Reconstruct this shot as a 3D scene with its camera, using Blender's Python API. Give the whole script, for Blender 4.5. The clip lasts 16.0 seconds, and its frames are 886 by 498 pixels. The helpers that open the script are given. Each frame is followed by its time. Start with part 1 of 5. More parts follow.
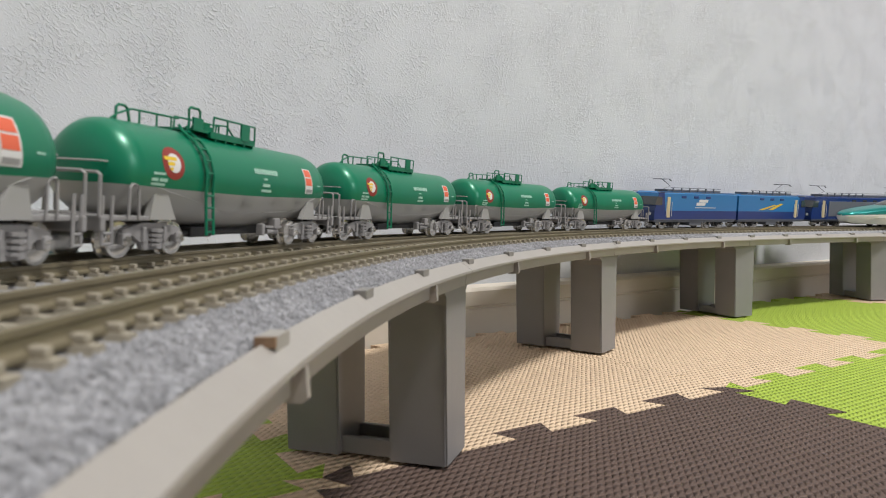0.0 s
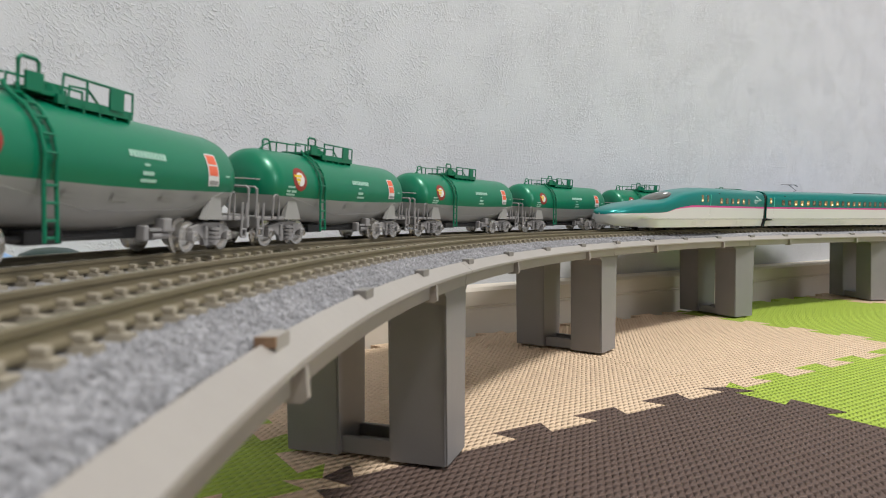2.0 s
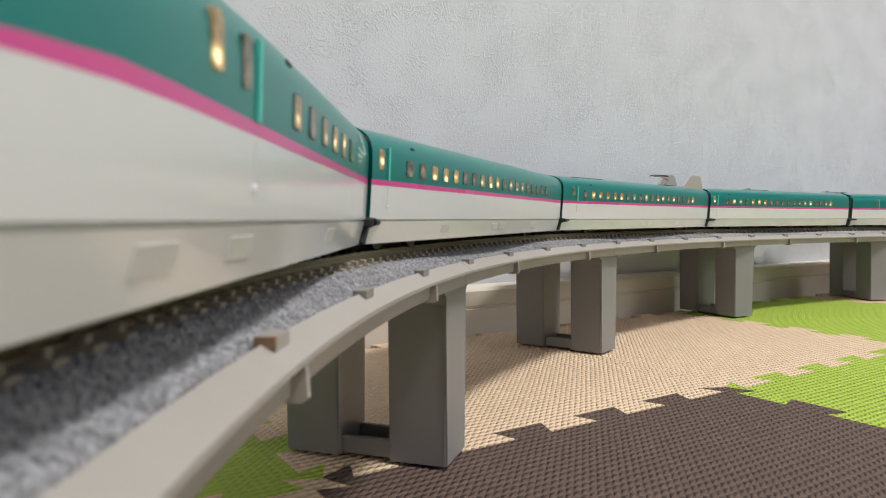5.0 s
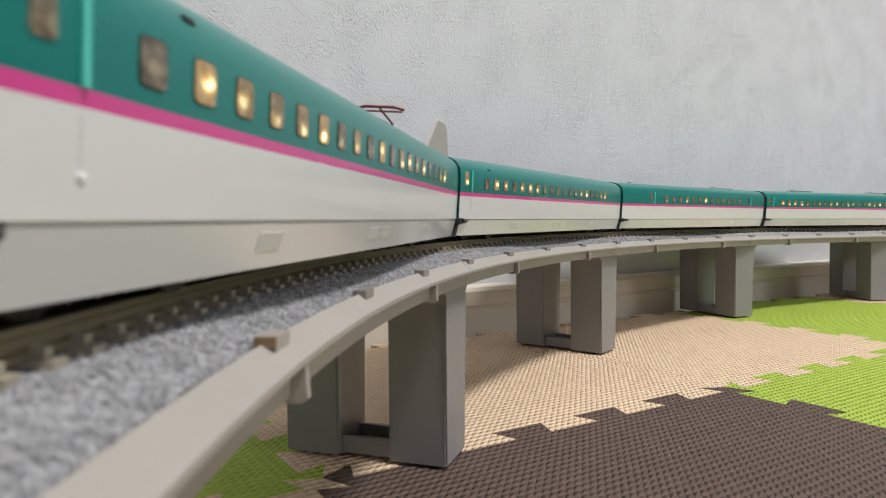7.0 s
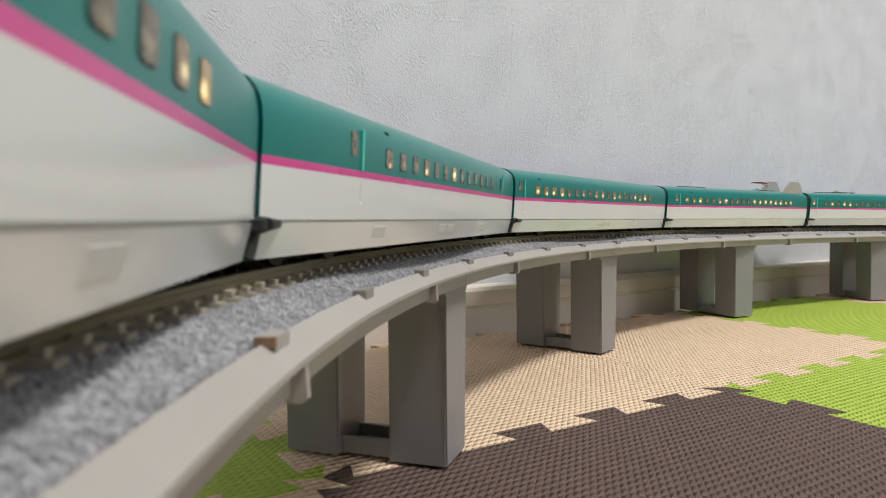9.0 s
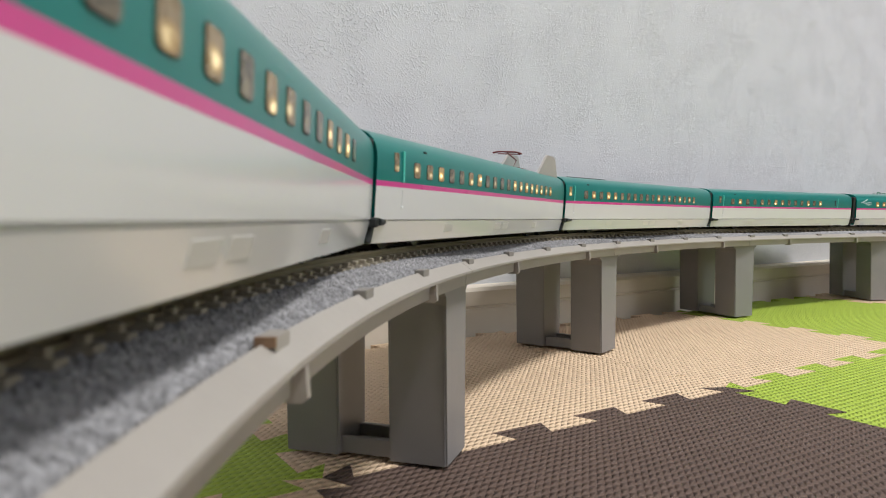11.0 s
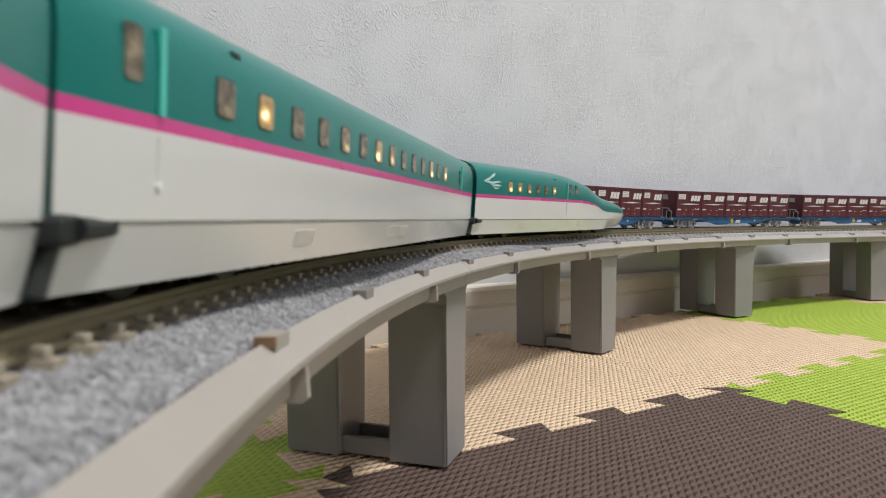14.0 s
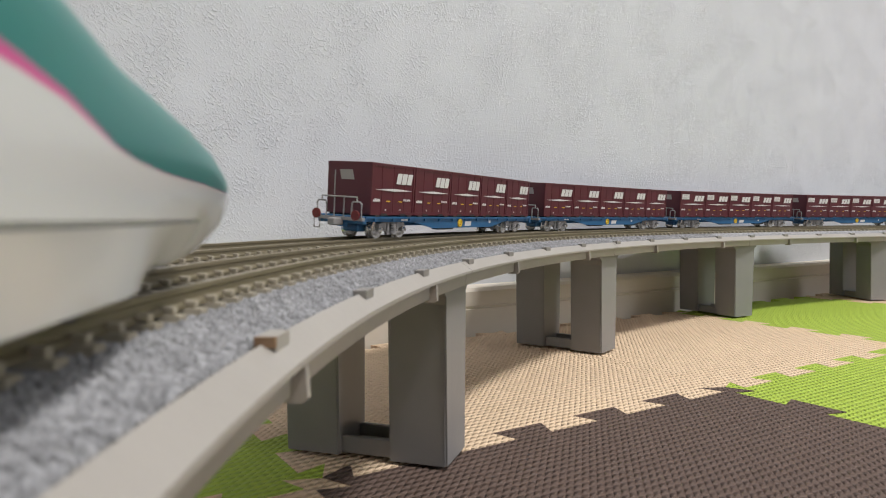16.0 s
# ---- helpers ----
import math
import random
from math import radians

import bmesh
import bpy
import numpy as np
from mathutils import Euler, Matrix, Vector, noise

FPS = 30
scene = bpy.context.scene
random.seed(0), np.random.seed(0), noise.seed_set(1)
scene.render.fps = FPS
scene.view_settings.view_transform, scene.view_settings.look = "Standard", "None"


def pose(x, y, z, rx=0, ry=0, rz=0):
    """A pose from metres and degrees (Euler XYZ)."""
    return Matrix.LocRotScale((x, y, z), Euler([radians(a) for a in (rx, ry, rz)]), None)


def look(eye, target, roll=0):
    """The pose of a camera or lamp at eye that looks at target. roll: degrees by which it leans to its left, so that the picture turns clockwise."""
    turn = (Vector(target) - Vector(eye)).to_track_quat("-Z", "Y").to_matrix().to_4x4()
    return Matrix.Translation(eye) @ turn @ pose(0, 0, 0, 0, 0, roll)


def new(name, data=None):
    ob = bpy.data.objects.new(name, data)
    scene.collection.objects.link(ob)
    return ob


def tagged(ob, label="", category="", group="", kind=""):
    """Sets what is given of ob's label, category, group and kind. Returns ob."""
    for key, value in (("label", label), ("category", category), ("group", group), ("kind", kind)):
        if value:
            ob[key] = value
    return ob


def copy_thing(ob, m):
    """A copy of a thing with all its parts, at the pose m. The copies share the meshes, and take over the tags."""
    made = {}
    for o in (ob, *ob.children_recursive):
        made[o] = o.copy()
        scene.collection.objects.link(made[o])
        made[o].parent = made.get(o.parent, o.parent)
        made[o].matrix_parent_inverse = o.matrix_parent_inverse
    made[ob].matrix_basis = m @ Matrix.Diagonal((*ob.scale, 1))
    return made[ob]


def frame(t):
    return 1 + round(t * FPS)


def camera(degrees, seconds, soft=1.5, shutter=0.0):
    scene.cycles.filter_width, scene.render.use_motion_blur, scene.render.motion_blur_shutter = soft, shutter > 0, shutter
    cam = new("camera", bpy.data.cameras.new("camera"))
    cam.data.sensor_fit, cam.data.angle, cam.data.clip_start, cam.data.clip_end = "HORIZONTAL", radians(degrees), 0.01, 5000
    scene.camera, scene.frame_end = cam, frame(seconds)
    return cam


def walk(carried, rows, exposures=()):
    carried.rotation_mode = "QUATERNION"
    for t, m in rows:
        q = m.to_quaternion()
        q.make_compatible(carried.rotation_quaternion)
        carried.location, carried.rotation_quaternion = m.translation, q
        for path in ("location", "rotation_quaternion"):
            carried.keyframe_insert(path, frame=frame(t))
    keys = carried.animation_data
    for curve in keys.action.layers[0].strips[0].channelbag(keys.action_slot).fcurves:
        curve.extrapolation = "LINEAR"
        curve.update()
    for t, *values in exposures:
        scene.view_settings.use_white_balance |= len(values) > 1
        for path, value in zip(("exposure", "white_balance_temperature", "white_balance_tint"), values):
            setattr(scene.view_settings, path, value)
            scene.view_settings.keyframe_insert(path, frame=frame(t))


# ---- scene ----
# The camera rests low beside the inner track and never moves.
cam = camera(66.94, 16.0, soft=1.0, shutter=0.15)
EYE = pose(0.0, 0.0, 0.0573, 90 - 2.5905) @ pose(0, 0, 0, 0, 0, -0.037)
walk(cam, [(0.0, EYE), (16.0, EYE)])
cam.data.dof.use_dof = True
cam.data.dof.focus_distance = 0.42
cam.data.dof.aperture_fstop = 62.0

# ---- light ----
world = bpy.data.worlds.new("room_world")
scene.world = world
world.use_nodes = True
world.node_tree.nodes["Background"].inputs[0].default_value = (0.9, 0.95, 1.0, 1)
world.node_tree.nodes["Background"].inputs[1].default_value = 0.30
scene.view_settings.exposure = 0.0


def area_lamp(name, at, target, size, power, colour):
    data = bpy.data.lights.new(name, "AREA")
    data.shape = "DISK"
    data.size, data.energy, data.color = size, power, colour
    ob = new(name, data)
    ob.matrix_world = look(at, target)
    return ob


area_lamp("ceiling_lamp_light", (1.00, -0.36, 2.32), (1.00, -0.36, 0.0), 0.45, 70.0, (1.0, 0.980, 0.958))
# Unseen cool fill from the right, added to brighten the inward-facing sides.
area_lamp("side_fill_light", (2.9, -0.9, 1.35), (0.2, 0.3, 0.1), 1.2, 24.0, (0.93, 0.96, 1.0))

# ---- materials ----


def material(name, colour, rough=0.5, metal=0.0, second=None, scale=400.0, amount=0.5, bump=0.0, bump_scale=None,
             coat=0.0, spread=(0.35, 0.65), rough_var=0.08):
    """A surface with two colours mixed by noise at two scales, uneven gloss and fine relief."""
    m = bpy.data.materials.new(name)
    m.use_nodes = True
    nt = m.node_tree
    b = nt.nodes["Principled BSDF"]
    b.inputs["Metallic"].default_value = metal
    b.inputs["Coat Weight"].default_value = coat
    b.inputs["Coat Roughness"].default_value = 0.08
    co = nt.nodes.new("ShaderNodeTexCoord")
    n1 = nt.nodes.new("ShaderNodeTexNoise")
    n1.inputs["Scale"].default_value = scale
    n1.inputs["Detail"].default_value = 4
    n2 = nt.nodes.new("ShaderNodeTexNoise")
    n2.inputs["Scale"].default_value = scale * 0.13
    n2.inputs["Detail"].default_value = 3
    for n in (n1, n2):
        nt.links.new(co.outputs["Object"], n.inputs["Vector"])
    add = nt.nodes.new("ShaderNodeMath")
    add.operation = "ADD"
    half = nt.nodes.new("ShaderNodeMath")
    half.operation = "MULTIPLY"
    half.inputs[1].default_value = 0.5
    nt.links.new(n1.outputs["Fac"], add.inputs[0])
    nt.links.new(n2.outputs["Fac"], add.inputs[1])
    nt.links.new(add.outputs[0], half.inputs[0])
    ramp = nt.nodes.new("ShaderNodeValToRGB")
    c2 = second or tuple(c * 0.86 for c in colour)
    mid = tuple(a + (b_ - a) * amount for a, b_ in zip(colour, c2))
    ramp.color_ramp.elements[0].position, ramp.color_ramp.elements[1].position = spread
    ramp.color_ramp.elements[0].color = (*mid, 1)
    ramp.color_ramp.elements[1].color = (*colour, 1)
    nt.links.new(half.outputs[0], ramp.inputs[0])
    nt.links.new(ramp.outputs[0], b.inputs["Base Color"])
    mr = nt.nodes.new("ShaderNodeMapRange")
    mr.inputs[3].default_value, mr.inputs[4].default_value = max(rough - rough_var, 0.02), min(rough + rough_var, 1)
    nt.links.new(n2.outputs["Fac"], mr.inputs[0])
    nt.links.new(mr.outputs[0], b.inputs["Roughness"])
    if bump:
        bn = nt.nodes.new("ShaderNodeTexNoise")
        bn.inputs["Scale"].default_value = bump_scale or scale
        bn.inputs["Detail"].default_value = 3
        nt.links.new(co.outputs["Object"], bn.inputs["Vector"])
        bp = nt.nodes.new("ShaderNodeBump")
        bp.inputs["Distance"].default_value = bump
        bp.inputs["Strength"].default_value = 1.0
        nt.links.new(bn.outputs["Fac"], bp.inputs["Height"])
        nt.links.new(bp.outputs[0], b.inputs["Normal"])
    return m


def wallpaper_material():
    """Off-white embossed wallpaper: trowelled ridges and crumbs of plaster."""
    m = material("embossed_wallpaper", (0.595, 0.615, 0.655), 0.62, second=(0.525, 0.545, 0.59), scale=40, amount=0.6)
    nt = m.node_tree
    b = nt.nodes["Principled BSDF"]
    co = nt.nodes["Texture Coordinate"]
    big = nt.nodes.new("ShaderNodeTexNoise")
    big.inputs["Scale"].default_value = 1080
    big.inputs["Detail"].default_value = 3
    big.inputs["Roughness"].default_value = 0.6
    big.inputs["Distortion"].default_value = 0.5
    turn = nt.nodes.new("ShaderNodeMapping")
    along = nt.nodes.new("ShaderNodeMapping")
    along.inputs["Rotation"].default_value = (0.0, 0.0, 0.97 - math.pi / 2)
    turn.inputs["Rotation"].default_value = (0.0, -0.75, 0.0)
    slant = nt.nodes.new("ShaderNodeMapping")
    slant.inputs["Scale"].default_value = (0.52, 1.0, 1.0)
    nt.links.new(co.outputs["Object"], along.inputs["Vector"])
    nt.links.new(along.outputs[0], turn.inputs["Vector"])
    nt.links.new(turn.outputs[0], slant.inputs["Vector"])
    nt.links.new(slant.outputs[0], big.inputs["Vector"])
    ridge = nt.nodes.new("ShaderNodeValToRGB")
    e = ridge.color_ramp.elements
    e[0].position, e[1].position = 0.50, 0.62
    nt.links.new(big.outputs["Fac"], ridge.inputs[0])
    patch = nt.nodes.new("ShaderNodeTexNoise")
    patch.inputs["Scale"].default_value = 55
    patch.inputs["Detail"].default_value = 5
    nt.links.new(co.outputs["Object"], patch.inputs["Vector"])
    where = nt.nodes.new("ShaderNodeMapRange")
    where.inputs[1].default_value, where.inputs[2].default_value = 0.42, 0.60
    where.inputs[3].default_value, where.inputs[4].default_value = 0.25, 1.0
    nt.links.new(patch.outputs["Fac"], where.inputs[0])
    amt = nt.nodes.new("ShaderNodeMath")
    amt.operation = "MULTIPLY"
    nt.links.new(ridge.outputs[0], amt.inputs[0])
    nt.links.new(where.outputs[0], amt.inputs[1])
    fine = nt.nodes.new("ShaderNodeTexNoise")
    fine.inputs["Scale"].default_value = 1500
    fine.inputs["Detail"].default_value = 3
    nt.links.new(co.outputs["Object"], fine.inputs["Vector"])
    mul = nt.nodes.new("ShaderNodeMath")
    mul.operation = "MULTIPLY_ADD"
    mul.inputs[1].default_value = 0.22
    nt.links.new(fine.outputs["Fac"], mul.inputs[0])
    nt.links.new(amt.outputs[0], mul.inputs[2])
    bp = nt.nodes.new("ShaderNodeBump")
    bp.inputs["Distance"].default_value = 0.00030
    bp.inputs["Strength"].default_value = 0.85
    nt.links.new(mul.outputs[0], bp.inputs["Height"])
    nt.links.new(bp.outputs[0], b.inputs["Normal"])
    return m


def foam_material(name, colour, second):
    """Foam mat with an embossed weave of slanted lozenges."""
    m = material(name, colour, 0.68, second=second, scale=120, amount=0.6, rough_var=0.05)
    nt = m.node_tree
    b = nt.nodes["Principled BSDF"]
    b.inputs["Specular IOR Level"].default_value = 0.28
    co = nt.nodes["Texture Coordinate"]
    sep = nt.nodes.new("ShaderNodeSeparateXYZ")
    nt.links.new(co.outputs["Object"], sep.inputs[0])

    def math_node(op, a, b_=None):
        n = nt.nodes.new("ShaderNodeMath")
        n.operation = op
        n.inputs[2].default_value = 0.5
        for i, v in enumerate((a, b_)):
            if v is None:
                continue
            if isinstance(v, (int, float)):
                n.inputs[i].default_value = v
            else:
                nt.links.new(v, n.inputs[i])
        return n.outputs[0]

    along = math_node("MULTIPLY", math_node("ADD", sep.outputs[0], sep.outputs[1]), 2 * math.pi / 0.0033 / math.sqrt(2))
    across = math_node("MULTIPLY", math_node("SUBTRACT", sep.outputs[1], sep.outputs[0]), 1 / 0.00165 / math.sqrt(2))
    column = math_node("FLOOR", across)
    inside = math_node("SUBTRACT", across, column)
    round_top = math_node("POWER", math_node("SINE", math_node("MULTIPLY", inside, math.pi)), 0.6)
    phase = math_node("ADD", along, math_node("ADD", math_node("MULTIPLY", column, math.pi), math_node("MULTIPLY", inside, 1.6)))
    h = math_node("MULTIPLY", round_top, math_node("MULTIPLY_ADD", math_node("SINE", phase), 0.5))
    bp = nt.nodes.new("ShaderNodeBump")
    bp.inputs["Distance"].default_value = 0.0011
    bp.inputs["Strength"].default_value = 1.0
    nt.links.new(h, bp.inputs["Height"])
    nt.links.new(bp.outputs[0], b.inputs["Normal"])
    return m


def ballast_material():
    """Fine gravel: each stone has its own grey, with dark joints and rounded tops."""
    m = bpy.data.materials.new("grey_ballast")
    m.use_nodes = True
    nt = m.node_tree
    b = nt.nodes["Principled BSDF"]
    b.inputs["Roughness"].default_value = 0.85
    co = nt.nodes.new("ShaderNodeTexCoord")
    cell = nt.nodes.new("ShaderNodeTexVoronoi")
    cell.inputs["Scale"].default_value = 1700
    warp = nt.nodes.new("ShaderNodeTexNoise")
    warp.inputs["Scale"].default_value = 260
    warp.inputs["Detail"].default_value = 2
    nt.links.new(co.outputs["Object"], cell.inputs["Vector"])
    nt.links.new(co.outputs["Object"], warp.inputs["Vector"])
    grey = nt.nodes.new("ShaderNodeSeparateColor")
    nt.links.new(cell.outputs["Color"], grey.inputs[0])
    mixv = nt.nodes.new("ShaderNodeMath")
    mixv.operation = "MULTIPLY_ADD"
    mixv.inputs[1].default_value = 0.62
    half = nt.nodes.new("ShaderNodeMath")
    half.operation = "MULTIPLY"
    half.inputs[1].default_value = 0.40
    nt.links.new(warp.outputs["Fac"], half.inputs[0])
    nt.links.new(grey.outputs[0], mixv.inputs[0])
    nt.links.new(half.outputs[0], mixv.inputs[2])
    ramp = nt.nodes.new("ShaderNodeValToRGB")
    e = ramp.color_ramp.elements
    e[0].position, e[1].position = 0.12, 0.86
    e[0].color, e[1].color = (0.165, 0.165, 0.171, 1), (0.350, 0.350, 0.364, 1)
    mid = e.new(0.45)
    mid.color = (0.235, 0.235, 0.246, 1)
    nt.links.new(mixv.outputs[0], ramp.inputs[0])
    nt.links.new(ramp.outputs[0], b.inputs["Base Color"])
    inv = nt.nodes.new("ShaderNodeMath")
    inv.operation = "SUBTRACT"
    inv.inputs[0].default_value = 1.0
    nt.links.new(cell.outputs["Distance"], inv.inputs[1])
    bp = nt.nodes.new("ShaderNodeBump")
    bp.inputs["Distance"].default_value = 0.00022
    bp.inputs["Strength"].default_value = 0.7
    nt.links.new(inv.outputs[0], bp.inputs["Height"])
    nt.links.new(bp.outputs[0], b.inputs["Normal"])
    return m


def window_material():
    """Tinted glass over a compartment: behind some panes a warm lamp glows, behind the rest only grey seats."""
    m = bpy.data.materials.new("lit_window_glass")
    m.use_nodes = True
    nt = m.node_tree
    b = nt.nodes["Principled BSDF"]
    b.inputs["Roughness"].default_value = 0.10
    co = nt.nodes.new("ShaderNodeTexCoord")
    info = nt.nodes.new("ShaderNodeObjectInfo")

    def calc(op, x, y=None):
        n = nt.nodes.new("ShaderNodeMath")
        n.operation = op
        for i, v in enumerate((x, y)):
            if v is None:
                continue
            if isinstance(v, (int, float)):
                n.inputs[i].default_value = v
            else:
                nt.links.new(v, n.inputs[i])
        return n.outputs[0]

    rnd = info.outputs["Random"]
    sep = nt.nodes.new("ShaderNodeSeparateXYZ")
    nt.links.new(co.outputs["Object"], sep.inputs[0])
    # the lamp's spot sits a little differently behind each pane
    px = calc("SUBTRACT", sep.outputs[0], calc("MULTIPLY", calc("SUBTRACT", calc("FRACT", calc("MULTIPLY", rnd, 7.3)), 0.5), 0.0012))
    pz = calc("SUBTRACT", sep.outputs[2], calc("MULTIPLY", calc("SUBTRACT", calc("FRACT", calc("MULTIPLY", rnd, 13.7)), 0.80), 0.0014))
    dist = calc("SQRT", calc("ADD", calc("MULTIPLY", px, px), calc("MULTIPLY", calc("MULTIPLY", pz, pz), 2.2)))
    spot = nt.nodes.new("ShaderNodeMapRange")
    spot.interpolation_type = "SMOOTHSTEP"
    spot.inputs[1].default_value, spot.inputs[2].default_value = 0.0016, 0.0002
    nt.links.new(dist, spot.inputs[0])
    lit = nt.nodes.new("ShaderNodeMapRange")
    lit.inputs[1].default_value, lit.inputs[2].default_value = 0.42, 0.92
    lit.inputs[3].default_value, lit.inputs[4].default_value = 0.04, 1.0
    nt.links.new(rnd, lit.inputs[0])
    seat = nt.nodes.new("ShaderNodeTexNoise")
    seat.inputs["Scale"].default_value = 900
    seat.inputs["Detail"].default_value = 2
    shift = nt.nodes.new("ShaderNodeVectorMath")
    comb = nt.nodes.new("ShaderNodeCombineXYZ")
    nt.links.new(rnd, comb.inputs[0])
    nt.links.new(co.outputs["Object"], shift.inputs[0])
    nt.links.new(comb.outputs[0], shift.inputs[1])
    nt.links.new(shift.outputs[0], seat.inputs["Vector"])
    tint = nt.nodes.new("ShaderNodeValToRGB")
    tint.color_ramp.elements[0].position, tint.color_ramp.elements[1].position = 0.38, 0.62
    tint.color_ramp.elements[0].color, tint.color_ramp.elements[1].color = (0.055, 0.050, 0.038, 1), (0.19, 0.165, 0.125, 1)
    nt.links.new(seat.outputs["Fac"], tint.inputs[0])
    nt.links.new(tint.outputs[0], b.inputs["Base Color"])
    glow = nt.nodes.new("ShaderNodeValToRGB")
    e = glow.color_ramp.elements
    e[0].position, e[1].position = 0.0, 1.0
    e[0].color, e[1].color = (0.10, 0.058, 0.015, 1), (1.0, 0.80, 0.42, 1)
    mid = e.new(0.55)
    mid.color = (0.32, 0.19, 0.05, 1)
    nt.links.new(calc("MULTIPLY", spot.outputs[0], calc("ADD", calc("MULTIPLY", seat.outputs["Fac"], 1.7), 0.10)), glow.inputs[0])
    nt.links.new(glow.outputs[0], b.inputs["Emission Color"])
    nt.links.new(calc("MULTIPLY", lit.outputs[0], 2.5), b.inputs["Emission Strength"])
    return m


WALLPAPER = wallpaper_material()
PAINTED_WOOD = material("cream_painted_wood", (0.66, 0.60, 0.51), 0.45, second=(0.58, 0.52, 0.44), scale=60)
BASE_FLOOR = material("floor_boards_wood", (0.33, 0.24, 0.15), 0.5, second=(0.22, 0.15, 0.09), scale=30)
CEILING_WHITE = material("ceiling_white", (0.8, 0.8, 0.78), 0.8, scale=30)
FOAM_BROWN = foam_material("brown_foam", (0.120, 0.081, 0.066), (0.096, 0.064, 0.052))
FOAM_BEIGE = foam_material("beige_foam", (0.78, 0.59, 0.41), (0.70, 0.52, 0.355))
FOAM_GREEN = foam_material("green_foam", (0.40, 0.53, 0.07), (0.33, 0.46, 0.055))
DECK_GREY = material("deck_plastic", (0.335, 0.312, 0.286), 0.46, second=(0.28, 0.258, 0.235), scale=90, bump=0.00003, bump_scale=900)
PIER_GREY = material("pier_plastic", (0.23, 0.225, 0.225), 0.40, second=(0.195, 0.19, 0.19), scale=120, bump=0.00003, bump_scale=1200)
BAG_BLUE = material("blue_bag_film", (0.20, 0.34, 0.55), 0.35, second=(0.12, 0.24, 0.45), scale=120, bump=0.0003, bump_scale=260)
TUB_GREEN = material("dark_green_plastic", (0.006, 0.026, 0.020), 0.4, scale=120)
TAB_GREY = material("tab_plastic", (0.24, 0.225, 0.21), 0.5, scale=200)
TAB_BROWN = material("brown_plug_plastic", (0.24, 0.145, 0.085), 0.5, scale=200)
BALLAST = ballast_material()
SLEEPER = material("sleeper_plastic", (0.33, 0.295, 0.23), 0.6, second=(0.25, 0.22, 0.165), scale=500)
RAIL = material("weathered_rail", (0.175, 0.148, 0.092), 0.5, metal=0.15, second=(0.13, 0.11, 0.068), scale=300)
RAIL_HEAD = material("rail_head_steel", (0.34, 0.29, 0.20), 0.38, metal=0.7, scale=300)
TEAL = material("teal_gloss_paint", (0.001, 0.215, 0.195), 0.30, metal=0.40, second=(0.001, 0.195, 0.178), scale=90, coat=0.12, rough_var=0.03)
PEARL = material("pearl_white_paint", (0.640, 0.650, 0.656), 0.22, second=(0.600, 0.610, 0.616), scale=90, coat=0.5, rough_var=0.03)
PINK = material("magenta_stripe_paint", (0.62, 0.045, 0.27), 0.28, scale=120, coat=0.4, rough_var=0.03)
DARK_RUBBER = material("dark_rubber", (0.012, 0.016, 0.016), 0.55, scale=300)
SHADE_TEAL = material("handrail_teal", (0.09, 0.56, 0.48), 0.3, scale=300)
WINDOW_LIT = window_material()
WINDSHIELD = material("dark_windshield", (0.050, 0.056, 0.048), 0.2, scale=300, coat=0.3)
HEADLIGHT = material("headlight_lens", (0.85, 0.87, 0.9), 0.15, scale=300)
PANEL_WHITE = material("skirt_panel_grey", (0.56, 0.56, 0.545), 0.35, scale=200)
COVER_GREY = material("roof_cover_grey", (0.36, 0.34, 0.32), 0.5, scale=200)
RED_BROWN = material("pantograph_red", (0.18, 0.02, 0.02), 0.4, scale=300)
PRINT_PALE = material("pale_green_print", (0.34, 0.56, 0.46), 0.5, scale=300)
EMBLEM_PALE = material("emblem_pale_print", (0.46, 0.64, 0.64), 0.35, scale=300)
TANK_GREEN = material("tank_green_paint", (0.0, 0.175, 0.088), 0.34, metal=0.15, second=(0.0, 0.155, 0.078), scale=120, coat=0.05, rough_var=0.04)
TANK_GREY = material("tank_grey_paint", (0.36, 0.355, 0.34), 0.36, second=(0.31, 0.305, 0.29), scale=120)
FRAME_GREY = material("frame_grey_plastic", (0.29, 0.28, 0.275), 0.40, second=(0.21, 0.205, 0.20), scale=300)
STEEL = material("wheel_steel", (0.80, 0.78, 0.74), 0.16, metal=0.75, scale=300)
AXLE_BRIGHT = material("bright_axle_steel", (0.78, 0.76, 0.72), 0.2, metal=0.9, scale=300)
UNDER_DARK = material("underframe_dark", (0.025, 0.025, 0.026), 0.55, scale=300)
PRINT_WHITE = material("white_print", (0.66, 0.65, 0.64), 0.45, scale=300)
PRINT_RED = material("red_print", (0.26, 0.030, 0.022), 0.45, scale=300)
DISC_RED = material("dull_red_disc", (0.16, 0.018, 0.018), 0.5, scale=300)
PRINT_ORANGE = material("orange_print", (0.72, 0.13, 0.06), 0.45, scale=300)
PRINT_YELLOW = material("yellow_print", (0.75, 0.50, 0.03), 0.45, scale=300)
MAROON = material("maroon_container_paint", (0.088, 0.011, 0.020), 0.48, second=(0.074, 0.009, 0.016), scale=150)
WAGON_BLUE = material("wagon_blue_paint", (0.022, 0.115, 0.25), 0.42, second=(0.016, 0.09, 0.20), scale=150)
LOCO_BLUE = material("loco_bright_blue", (0.022, 0.175, 0.43), 0.3, scale=150, coat=0.3)
LOCO_NAVY = material("loco_navy", (0.008, 0.034, 0.17), 0.32, scale=150, coat=0.3)
LOCO_GREY = material("loco_roof_grey", (0.14, 0.15, 0.17), 0.5, scale=150)
